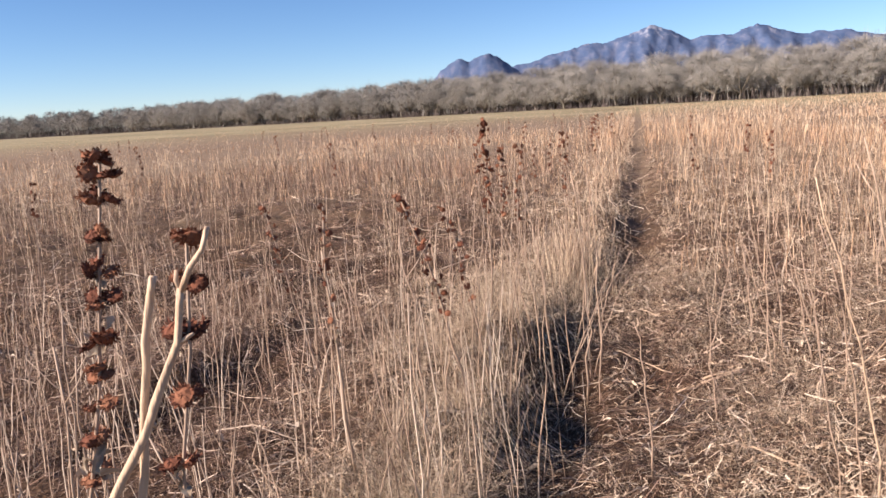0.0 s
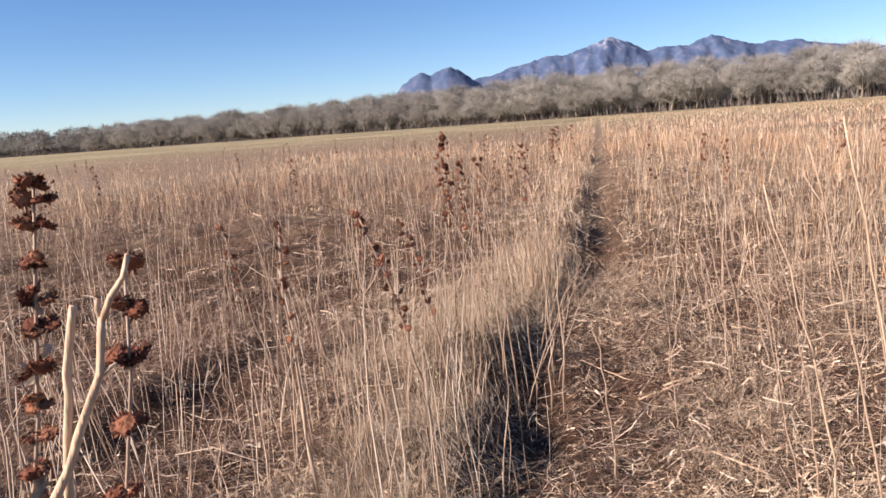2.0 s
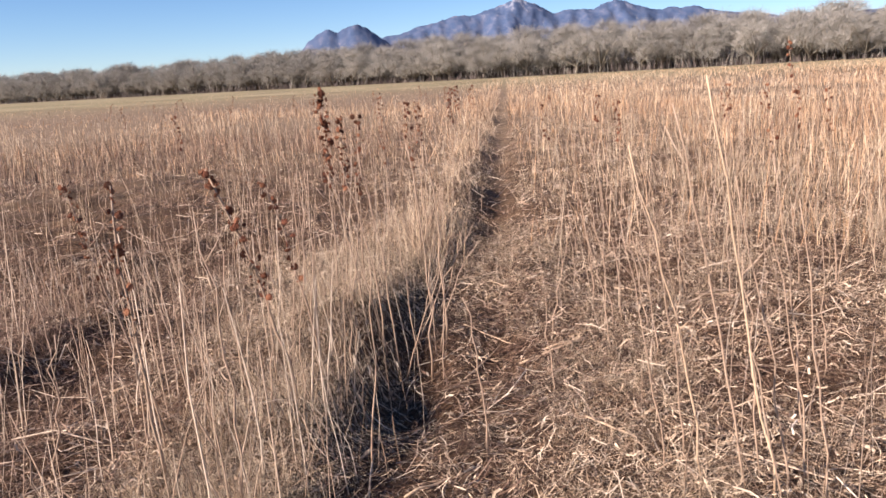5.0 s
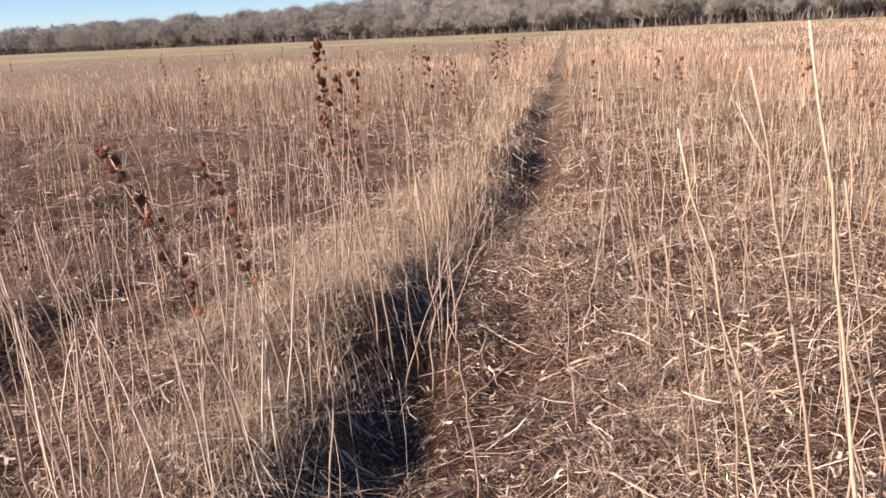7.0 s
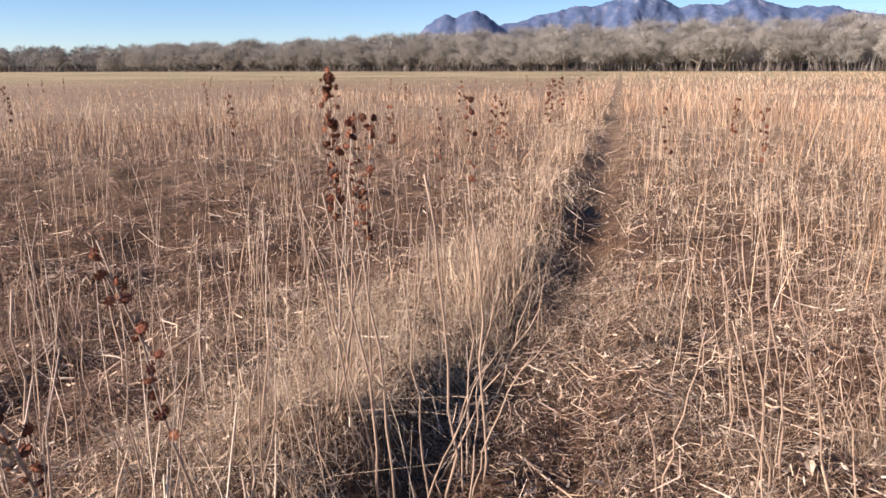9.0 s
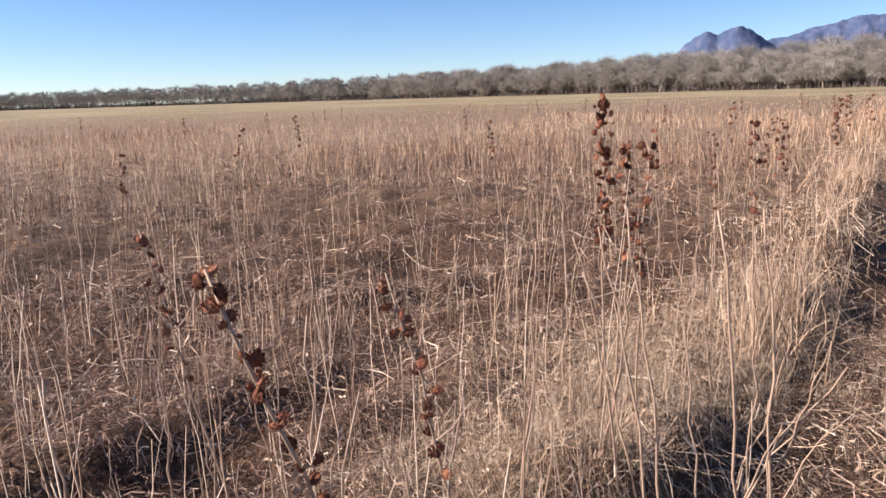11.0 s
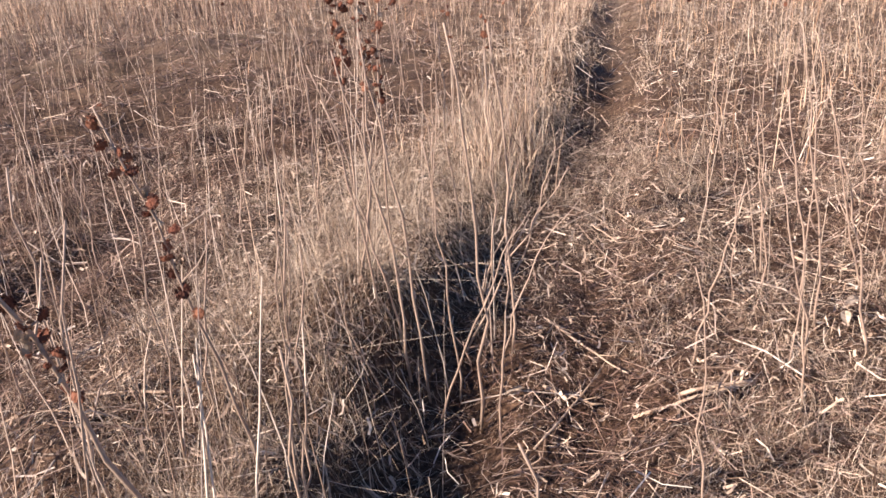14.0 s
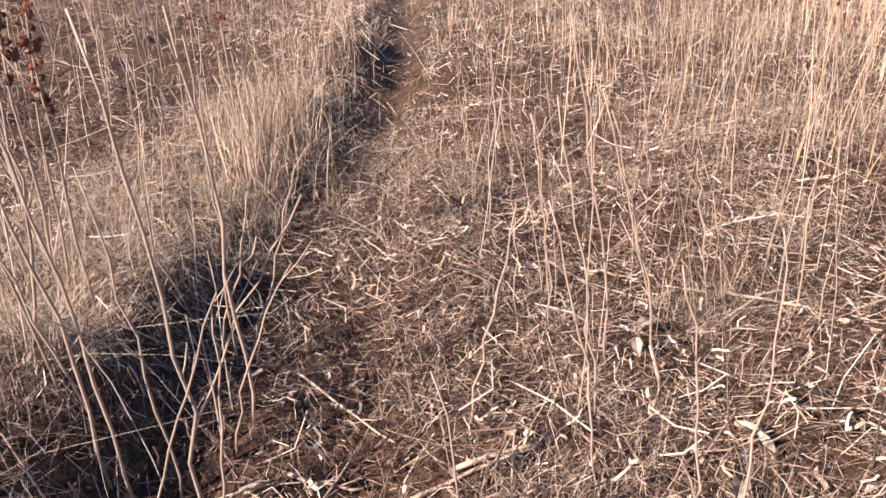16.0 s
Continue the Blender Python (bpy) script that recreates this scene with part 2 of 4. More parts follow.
def height(x, y):
    d = off_track(x, y)
    near = np.exp(-(x * x + y * y) / 45.0 ** 2)
    c = bank(y)
    first = (0.12 + 0.07 * step(7.0 - y, 0.5)) * step(c + 0.14 - d, 0.045) * step(d - c + 0.55, 0.14)
    second = 0.16 * step(-2.55 - d, 0.06) * step(d + 3.3, 0.2) * np.exp(-((y - 5.2) / 2.2) ** 4)
    furrows = 0.10 * step(-1.5 - d, 0.3) * step(d + 9, 1.0) * step(17 - y, 1.0) * np.clip(lumps(x * 0.9 + 4, y * 0.9 - d * 0.5, 1.5), -1, 1)
    track = -0.06 * np.exp(-(d / 0.2) ** 2) - 0.05 * np.exp(-((d - c - 0.4) / 0.2) ** 2)
    track = track - 0.12 * np.exp(-((x - 0.5) / 0.26) ** 2 - ((y - 3.75) / 0.7) ** 2)
    crest = first * np.clip(0.7 + 0.8 * lumps(x + 2, y, 1.7) + 0.6 * np.exp(-((y - 4.2) / 1.3) ** 2), 0.25, 1.4)
    return near * (0.045 * lumps(x, y, 1.4) + 0.028 * lumps(y, -x, 3.1) + 0.012 * lumps(x, -y, 7) + crest + second * np.clip(0.6 + 1.0 * lumps(x, y + 3, 1.5), 0, 1.3) + furrows + track)


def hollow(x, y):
    """1 where the soil lies nearly bare: under the banks, to darken their shade, and down the track."""
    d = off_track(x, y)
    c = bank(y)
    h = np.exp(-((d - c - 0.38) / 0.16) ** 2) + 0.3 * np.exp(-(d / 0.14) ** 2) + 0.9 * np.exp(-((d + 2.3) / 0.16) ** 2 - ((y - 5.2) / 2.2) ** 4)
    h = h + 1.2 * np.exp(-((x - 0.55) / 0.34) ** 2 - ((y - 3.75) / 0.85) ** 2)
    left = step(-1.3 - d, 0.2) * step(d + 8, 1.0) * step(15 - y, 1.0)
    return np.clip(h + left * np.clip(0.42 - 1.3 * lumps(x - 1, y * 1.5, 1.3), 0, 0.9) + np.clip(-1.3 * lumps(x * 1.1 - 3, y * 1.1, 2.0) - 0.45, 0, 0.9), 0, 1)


def graded(lo, hi, a, b, step, n):
    """Coordinates fine between a and b, growing outwards to lo and hi."""
    mid = np.arange(a, b, step)
    out = np.geomspace(step, hi - b, n) + b
    back = a - np.geomspace(step, a - lo, n)
    return np.concatenate([back[::-1], mid, out])


gx = graded(-4800, 4800, -6, 9, 0.07, 55)
gy = graded(-4800, 4800, -1, 14, 0.07, 55)
X, Y = np.meshgrid(gx, gy)
gv = np.stack([X, Y, height(X, Y)], -1).reshape(-1, 3)
ii, jj = np.meshgrid(np.arange(len(gy) - 1), np.arange(len(gx) - 1), indexing="ij")
g0 = (ii * len(gx) + jj).ravel()
ground = new("ground", mesh_from("ground", gv, np.stack([g0, g0 + 1, g0 + 1 + len(gx), g0 + len(gx)], 1), SOIL, True))
tagged(ground, "uneven brown soil with a narrow trodden track through dry thatch", "ground", kind="structure")

# ---- grass, straw and stubble ----
CX, CY = 0.4, 1.0
WALKED = [(0, 0), (0.13, -0.03), (0.43, 0.74), (0.6, 1.4), (0.67, 1.87), (0.61, 2.08), (0.93, 2.55)]


def clear_of_walk(x, y, room):
    ok = np.ones(len(x), bool)
    for (ax, ay), (bx, by) in zip(WALKED, WALKED[1:]):
        ux, uy = bx - ax, by - ay
        s = np.clip(((x - ax) * ux + (y - ay) * uy) / (ux * ux + uy * uy + 1e-9), 0, 1)
        ok &= np.hypot(x - ax - s * ux, y - ay - s * uy) > room
    return ok


def scatter(n, r0, r1, power=0.0, az0=-62, az1=52):
    """n places in a sector, density falling with distance to the power."""
    q = rng.random(n)
    e = 2 - power
    r = (r0 ** e + q * (r1 ** e - r0 ** e)) ** (1 / e) if abs(e) > 1e-6 else r0 * (r1 / r0) ** q
    a = np.radians(rng.uniform(az0, az1, n))
    return CX + r * np.sin(a), CY + r * np.cos(a) - 0.6


def standing(x, y, h, r, k=4, lean=0.12, curl=0.08, sink=0.0):
    """Centre lines of upright stems."""
    n = len(x)
    s = np.linspace(0, 1, k)[None]
    a = rng.uniform(0, 2 * np.pi, n)[:, None]
    l = (np.abs(rng.normal(0, lean, n)) * h)[:, None]
    b = rng.uniform(0, 2 * np.pi, n)[:, None]
    c = (np.abs(rng.normal(0, curl, n)) * h)[:, None]
    wob = rng.normal(0, 0.007, (n, k, 2)) * h[:, None, None]
    px = x[:, None] + np.cos(a) * l * s + np.cos(b) * c * s * s + wob[..., 0] * (s > 0)
    py = y[:, None] + np.sin(a) * l * s + np.sin(b) * c * s * s + wob[..., 1] * (s > 0)
    pz = height(x, y)[:, None] - sink + h[:, None] * s * np.sqrt(np.maximum(1 - 0.5 * (l + c) ** 2 / h[:, None] ** 2, 0.3))
    return np.stack([px, py, pz], -1)


def blades(x, y, h, w, mat, name, k=3, lean=0.3, curl=0.35):
    P = standing(x, y, h, None, k, lean, curl)
    a = rng.uniform(0, np.pi, len(x))
    taper = np.linspace(1, 0.15, k)[None, :, None]
    W = np.stack([np.cos(a), np.sin(a), rng.normal(0, 0.2, len(x))], -1)[:, None] * (w[:, None, None] * 0.5) * taper
    return new(name, mesh_from(name, *ribbon_arrays(P, W), mat))


def fallen(x, y, length, w, lift, mat, name, k=3, along=None):
    """Straws lying on and over each other."""
    n = len(x)
    a = rng.uniform(0, 2 * np.pi, n) if along is None else rng.normal(along, 0.7, n)
    tilt = rng.normal(0, 0.34, n)
    s = np.linspace(-0.5, 0.5, k)[None]
    bend = rng.normal(0, 0.2, n)[:, None] * length[:, None] * (s * s * 4)
    px = x[:, None] + np.cos(a)[:, None] * s * length[:, None] - np.sin(a)[:, None] * bend
    py = y[:, None] + np.sin(a)[:, None] * s * length[:, None] + np.cos(a)[:, None] * bend
    lowest = np.abs(np.sin(tilt)) * length * 0.5
    pz = height(px, py) + (lift + lowest * 0.7)[:, None] + np.sin(tilt)[:, None] * s * length[:, None] + rng.normal(0, 0.004, (n, k))
    P = np.stack([px, py, np.maximum(pz, height(px, py) + 0.003)], -1)
    tw = rng.normal(0, 0.6, n)
    W = np.stack([-np.sin(a) * np.cos(tw), np.cos(a) * np.cos(tw), np.sin(tw)], -1)[:, None] * (w * 0.5)[:, None, None] * np.ones((1, k, 1))
    return new(name, mesh_from(name, *ribbon_arrays(P, W), mat))


def keep(mask, *arrays):
    return [a[mask] for a in arrays]


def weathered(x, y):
    """True where the litter is brown: old left of the bank and down the track, darkened for shade in the hollows."""
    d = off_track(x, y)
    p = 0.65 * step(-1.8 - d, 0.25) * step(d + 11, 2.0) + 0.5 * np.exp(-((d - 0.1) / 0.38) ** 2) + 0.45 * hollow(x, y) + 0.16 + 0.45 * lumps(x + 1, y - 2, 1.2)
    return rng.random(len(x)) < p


# litter of flattened straw
x, y = scatter(270000, 0.9, 7.5, 0.45)
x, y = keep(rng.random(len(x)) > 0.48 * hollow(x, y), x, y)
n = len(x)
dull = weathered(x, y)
for sel, mat, label in ((~dull, STRAW, "pale flattened straw lying thick over the soil"), (dull, DULL, "weathered reddish-brown straw and leaf litter over the soil, also darkening shaded hollows")):
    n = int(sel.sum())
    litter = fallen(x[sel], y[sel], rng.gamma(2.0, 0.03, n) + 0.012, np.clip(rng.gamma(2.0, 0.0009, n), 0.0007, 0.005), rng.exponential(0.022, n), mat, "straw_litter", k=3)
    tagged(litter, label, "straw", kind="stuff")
x, y = scatter(15000, 0.9, 7.5, 0.4)
x, y = keep(rng.random(len(x)) > 0.75 * hollow(x, y), x, y)
n = len(x)
scraps = fallen(x, y, rng.uniform(0.018, 0.06, n), rng.uniform(0.004, 0.012, n), rng.exponential(0.02, n) + 0.005, STRAW, "leaf_scraps", k=4)
tagged(scraps, "broad curled scraps of dead leaf among the straw", "leaves", kind="stuff")
x, y = scatter(120000, 7.2, 24, 0.9)
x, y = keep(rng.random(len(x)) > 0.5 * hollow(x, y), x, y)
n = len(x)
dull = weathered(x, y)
for sel, mat, label in ((~dull, STRAW, "pale flattened straw between standing dry stems"), (dull, DULL, "weathered brown straw between standing dry stems, also darkening shaded hollows")):
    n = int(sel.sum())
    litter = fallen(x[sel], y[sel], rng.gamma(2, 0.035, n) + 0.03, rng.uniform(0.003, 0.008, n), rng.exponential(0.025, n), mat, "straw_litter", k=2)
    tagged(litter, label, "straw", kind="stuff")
x, y = scatter(60000, 0.05, 16, 0.8, 50, 300)
n = len(x)
rear_litter = fallen(x, y, rng.gamma(2, 0.04, n) + 0.03, rng.uniform(0.003, 0.010, n), rng.exponential(0.02, n), STRAW, "straw_litter", k=2)
tagged(rear_litter, "pale flattened straw round the start of the track", "straw", kind="stuff")
# coarse broken stems on the ground
x, y = scatter(750, 0.9, 9, 0.6)
n = len(x)
a = rng.uniform(0, 2 * np.pi, n)
ln = rng.uniform(0.08, 0.42, n)
s = np.linspace(-0.5, 0.5, 3)[None]
px, py = x[:, None] + np.cos(a)[:, None] * s * ln[:, None], y[:, None] + np.sin(a)[:, None] * s * ln[:, None]
pz = height(px, py) + rng.uniform(0.01, 0.06, n)[:, None] + rng.normal(0, 0.02, (n, 3))
broken = new("broken_stems", mesh_from("broken_stems", *tube_arrays(np.stack([px, py, pz], -1), rng.uniform(0.0014, 0.0036, n)[:, None] * np.ones((1, 3)), 4), STALK))
tagged(broken, "broken pale weed stems lying on the straw", "stems", kind="stuff")


# fine curly grass, in tussocks and thick along the banks
def tussocks(count, r0, r1, power, per, spread, tall, w0, w1, k, name):
    tx, ty = scatter(count, r0, r1, power)
    d = off_track(tx, ty)
    bankish = np.exp(-((d - bank(ty) + 0.1) / 0.34) ** 2) + 0.7 * np.exp(-((d + 2.9) / 0.3) ** 2)
    tx, ty, bankish = keep(rng.random(count) < np.clip(0.30 + 0.5 * lumps(tx + 5, ty, 0.9) + bankish - 0.9 * hollow(tx, ty), 0.04, 1), tx, ty, bankish)
    size = rng.uniform(0.5, 1.35, len(tx)) * (0.85 + 0.25 * np.clip(bankish, 0, 1))
    idx = np.repeat(np.arange(len(tx)), np.maximum((per * size).astype(int), 3))
    q = len(idx)
    a, rr = rng.uniform(0, 2 * np.pi, q), np.abs(rng.normal(0, spread, q)) * size[idx]
    x, y = tx[idx] + np.cos(a) * rr, ty[idx] + np.sin(a) * rr
    h = rng.gamma(6, tall / 6, q) * size[idx] * np.clip(1.15 - rr / (spread * 3), 0.3, 1)
    dull = weathered(tx, ty)[idx] & (off_track(x, y) < -1.1)
    for sel, mat, label in ((~dull, FINE, "fine curly dry grass in pale tussocks"), (dull, BROWN, "fine curly brown grass in low tussocks")):
        ob = blades(x[sel], y[sel], h[sel] + 0.02, rng.uniform(w0, w1, int(sel.sum())), mat, name, k=k, lean=0.7, curl=0.75)
        tagged(ob, label, "grass", kind="stuff")


tussocks(5200, 0.9, 7.5, 0.4, 50, 0.07, 0.17, 0.001, 0.0026, 4, "fine_grass")
tussocks(9000, 7.2, 26, 0.9, 20, 0.09, 0.20, 0.0025, 0.006, 3, "fine_grass")

# thin standing stems, many to the square metre
x, y = scatter(2400, 0.9, 7.5, 0.3)
d = off_track(x, y)
thick_row = np.exp(-((d - bank(y) - 0.12) / 0.22) ** 2)
x, y, d = keep((rng.random(len(x)) < np.clip(0.42 + 0.4 * lumps(x, y, 0.9) + 0.3 * thick_row - 1.2 * np.exp(-((d + 0.03) / 0.25) ** 2), 0.02, 1)) & clear_of_walk(x, y, 0.42), x, y, d)
n = len(x)
h = np.clip(rng.gamma(7, 0.075, n), 0.15, 1.0)
P = standing(x, y, h, None, 5, 0.14, 0.12, 0.01)
R = (np.clip(rng.gamma(4, 0.00055, n), 0.001, 0.004))[:, None] * np.linspace(1, 0.45, 5)[None]
tagged(new("thin_stems", mesh_from("thin_stems", *tube_arrays(P, R, 3), STALK)), "thin upright dry weed stems, bare and pale", "stems", kind="stuff")


def meadow(x, y, h, thin, wide, mat, name, label, k=4, lean=0.22, curl=0.25):
    r = np.hypot(x, y)
    w = (thin + wide * r) * rng.uniform(0.4, 1.6, len(x))
    return tagged(blades(x, y, h, w, mat, name, k=k, lean=lean, curl=curl), label, "grass", kind="stuff")


x, y = scatter(92000, 6.0, 48, 1.25)
d = off_track(x, y)
r = np.hypot(x, y)
worn = step(-1.4 - d, 0.3) * step(d + 8.5, 1.0) * step(15 - y, 1.2)      # the trampled ground left of the bank
grazed = step(-2.0 - d, 1.0) * step(r - 38, 4.0)                         # cropped meadow far on the left
patch = lumps(x * 0.35 + 7, y * 0.35, 1.0)
dens = np.clip(0.55 + 0.55 * lumps(x * 0.6, y * 0.6) - 0.62 * worn - 0.5 * grazed, 0.05, 1)
ok = (rng.random(len(x)) < dens) & ((d < -0.42) | (d > 0.17 + 0.14 * step(13 - y, 1.5) + 0.1 * lumps(x, y, 2)))
x, y, d, r, worn, patch = keep(ok, x, y, d, r, worn, patch)
n = len(x)
h = np.clip(rng.gamma(4, 0.105, n) * (0.9 + 0.45 * patch), 0.1, 1.0) * np.where(d < -1.4, 0.7, 1.0) * (1 - 0.4 * worn)
pick = rng.random(n) + 0.35 * patch + 0.5 * (d < -1.4) * (r < 26)
for lo, hi, mat, label in ((-9, 0.42, PALE, "pale straw-coloured standing dry grass"), (0.42, 0.95, RUSSET, "knee-high russet standing dry grass"), (0.95, 9, BROWN, "weathered brown standing dry grass")):
    sel = (pick >= lo) & (pick < hi)
    meadow(x[sel], y[sel], h[sel], 0.0034, 0.00034, mat, "standing_grass", label)
# taller pale stems in loose clumps above the rest
tx, ty = scatter(520, 4.5, 34, 1.0)
idx = np.repeat(np.arange(len(tx)), rng.integers(3, 12, len(tx)))
x, y = tx[idx] + rng.normal(0, 0.16, len(idx)), ty[idx] + rng.normal(0, 0.16, len(idx))
d = off_track(x, y)
x, y = keep((((d < -0.45) & (rng.random(len(d)) < 0.5)) | (d > 0.38)) & clear_of_walk(x, y, 0.8), x, y)
n = len(x)
P = standing(x, y, rng.uniform(0.5, 1.0, n), None, 5, 0.16, 0.14, 0.01)
R = (0.0014 + 0.0001 * np.hypot(x, y))[:, None] * rng.uniform(0.6, 1.3, n)[:, None] * np.linspace(1, 0.5, 5)[None]
tagged(new("tall_stems", mesh_from("tall_stems", *tube_arrays(P, R, 3), PALE)), "tall pale bare stems in loose clumps above the grass", "stems", kind="stuff")
# the dense fringe that leans over the track from its bank
yy = 6.0 + 48 * rng.random(9000) ** 1.6
d = rng.normal(-0.56, 0.13, len(yy))
x = RUT_SLOPE * yy + RUT_X + d * math.hypot(1, RUT_SLOPE)
h = np.clip(rng.gamma(4, 0.075, len(yy)), 0.08, 0.75) * (0.85 + 0.35 * lumps(x, yy, 1.5))
x, yy, h = keep(rng.random(len(yy)) < np.clip(0.5 + 0.9 * lumps(x + 9, yy, 1.1), 0.08, 1), x, yy, h)
for q, mat in enumerate((BROWN, PALE)):
    sel = np.arange(len(yy)) % 2 == q
    meadow(x[sel], yy[sel], h[sel], 0.003, 0.0004, mat, "track_fringe", "dry grass standing thick along the bank of the track", lean=0.35, curl=0.6)
x, y = scatter(60000, 42, 190, 1.3)
r = np.hypot(x, y)
d = off_track(x, y)
rest = keep((rng.random(len(x)) < 1 - 0.7 * step(-3 - d, 2.0)) & ((d < -0.3) | (d > 0.2)), x, y, r, d)
x, y, r, d = rest
n = len(x)
h = np.clip(rng.gamma(5, 0.065, n), 0.08, 0.7) * np.clip(1.3 - r / 190, 0.25, 1) * np.where(d < -3, 0.5, 1.0)
sel = rng.random(n) + 0.4 * lumps(x * 0.1, y * 0.1) < 0.4
for q, mat in ((sel, PALE), (~sel, RUSSET)):
    meadow(x[q], y[q], 0.8 * h[q], 0.008, 0.00034, mat, "far_grass", "distant pale russet meadow grass", k=2)

# ---- weeds as single things ----


def stem_points(base, top, bow, side, k=9, wobble=0.006):
    b = Vector((base[0], base[1], float(height(np.float64(base[0]), np.float64(base[1]))) - 0.02))
    t = Vector(top)
    pts = []
    for i in range(k):
        s = i / (k - 1)
        p = b.lerp(t, s) + Vector((bow * 4 * s * (1 - s), 0, 0))
        if 0 < i < k - 1:
            p += Vector((random.gauss(0, wobble), random.gauss(0, wobble), 0))
        pts.append(p)
    return pts


def tube_mesh(name, pts, r0, r1, mat, sides=7, knobs=0.0):
    bm = bmesh.new()
    rings = []
    k = len(pts)
    for i, p in enumerate(pts):
        d = (pts[min(i + 1, k - 1)] - pts[max(i - 1, 0)]).normalized()
        u = (Vector((1, 0, 0)) - d * d.x).normalized()
        w = d.cross(u)
        r = (r0 + (r1 - r0) * i / (k - 1)) * (1 + (knobs * random.random() if i % 2 else 0))
        rings.append([bm.verts.new(p + (u * math.cos(a) + w * math.sin(a)) * r) for a in (2 * math.pi * j / sides for j in range(sides))])
    for a, b in zip(rings, rings[1:]):
        for j in range(sides):
            bm.faces.new((a[j], a[(j + 1) % sides], b[(j + 1) % sides], b[j]))
    bm.faces.new(rings[0][::-1])
    bm.faces.new(rings[-1])
    me = bpy.data.meshes.new(name)
    bm.to_mesh(me)
    bm.free()
    me.polygons.foreach_set("use_smooth", [True] * len(me.polygons))
    me.materials.append(mat)
    return me


def pod_mesh(seed):
    """A dried flower head: a flat lumpy disc with a ragged fringe of curled bracts, all one piece."""
    rr = random.Random(seed)
    bm = bmesh.new()
    sides, prof = 12, [(0.002, -0.007), (0.008, -0.006), (0.0145, -0.002), (0.012, 0.003), (0.006, 0.0055), (0.001, 0.006)]
    rings = []
    for r, z in prof:
        ring = []
        for j in range(sides):
            a = 2 * math.pi * j / sides
            f = rr.uniform(0.82, 1.15)
            ring.append(bm.verts.new((math.cos(a) * r * f, math.sin(a) * r * f, z + rr.uniform(-0.0015, 0.0015))))
        rings.append(ring)
    for p, q in zip(rings, rings[1:]):
        for j in range(sides):
            bm.faces.new((p[j], p[(j + 1) % sides], q[(j + 1) % sides], q[j]))
    bm.faces.new(rings[0][::-1])
    bm.faces.new(rings[-1])
    skew = rr.uniform(0, 6.3)
    for j in range(70):
        a = rr.uniform(0, 2 * math.pi)
        up = rr.uniform(-0.5, 0.75)
        ln = rr.uniform(0.004, 0.0095) * (1 + 0.3 * math.cos(a - skew))
        out = Vector((math.cos(a), math.sin(a), up)).normalized()
        side = Vector((-math.sin(a), math.cos(a), rr.uniform(-0.5, 0.5))) * rr.uniform(0.001, 0.0024)
        o = Vector((math.cos(a) * 0.0115, math.sin(a) * 0.0115, up * 0.006))
        mid, tip = o + out * ln * 0.6, o + out * ln + Vector((0, 0, rr.uniform(-0.004, 0.004)))
        v = [bm.verts.new(p) for p in (o - side, o + side, mid + side, tip, mid - side)]
        bm.faces.new(v)
    me = bpy.data.meshes.new("seed_head")
    bm.to_mesh(me)
    bm.free()
    me.materials.append(POD)
    return me


def curl_mesh(seed):
    """A shrivelled, rolled-up leaf."""
    rr = random.Random(seed)
    bm = bmesh.new()
    prev = None
    for j in range(8):
        s = j / 7
        c = Vector((0.045 * s, 0.012 * math.sin(s * 6 + seed), -0.035 * s * s + 0.01 * math.sin(9 * s)))
        wd = 0.010 * math.sin(math.pi * min(0.08 + s, 1)) + 0.001
        tw = s * rr.uniform(1.5, 4)
        row = [bm.verts.new(c + Vector((0, math.cos(tw), math.sin(tw))) * wd * q + Vector((0, 0, 0.006 * q * q))) for q in (-1, -0.3, 0.4, 1)]
        if prev:
            for i in range(3):
                bm.faces.new((prev[i], prev[i + 1], row[i + 1], row[i]))
        prev = row
    me = bpy.data.meshes.new("withered_leaf")
    bm.to_mesh(me)
    bm.free()
    me.materials.append(CURL)
    return me


PODS = [pod_mesh(i) for i in range(5)]
CURLS = [curl_mesh(i) for i in range(3)]


def along(pts, s):
    f = s * (len(pts) - 1)
    i = min(int(f), len(pts) - 2)
    return pts[i].lerp(pts[i + 1], f - i)


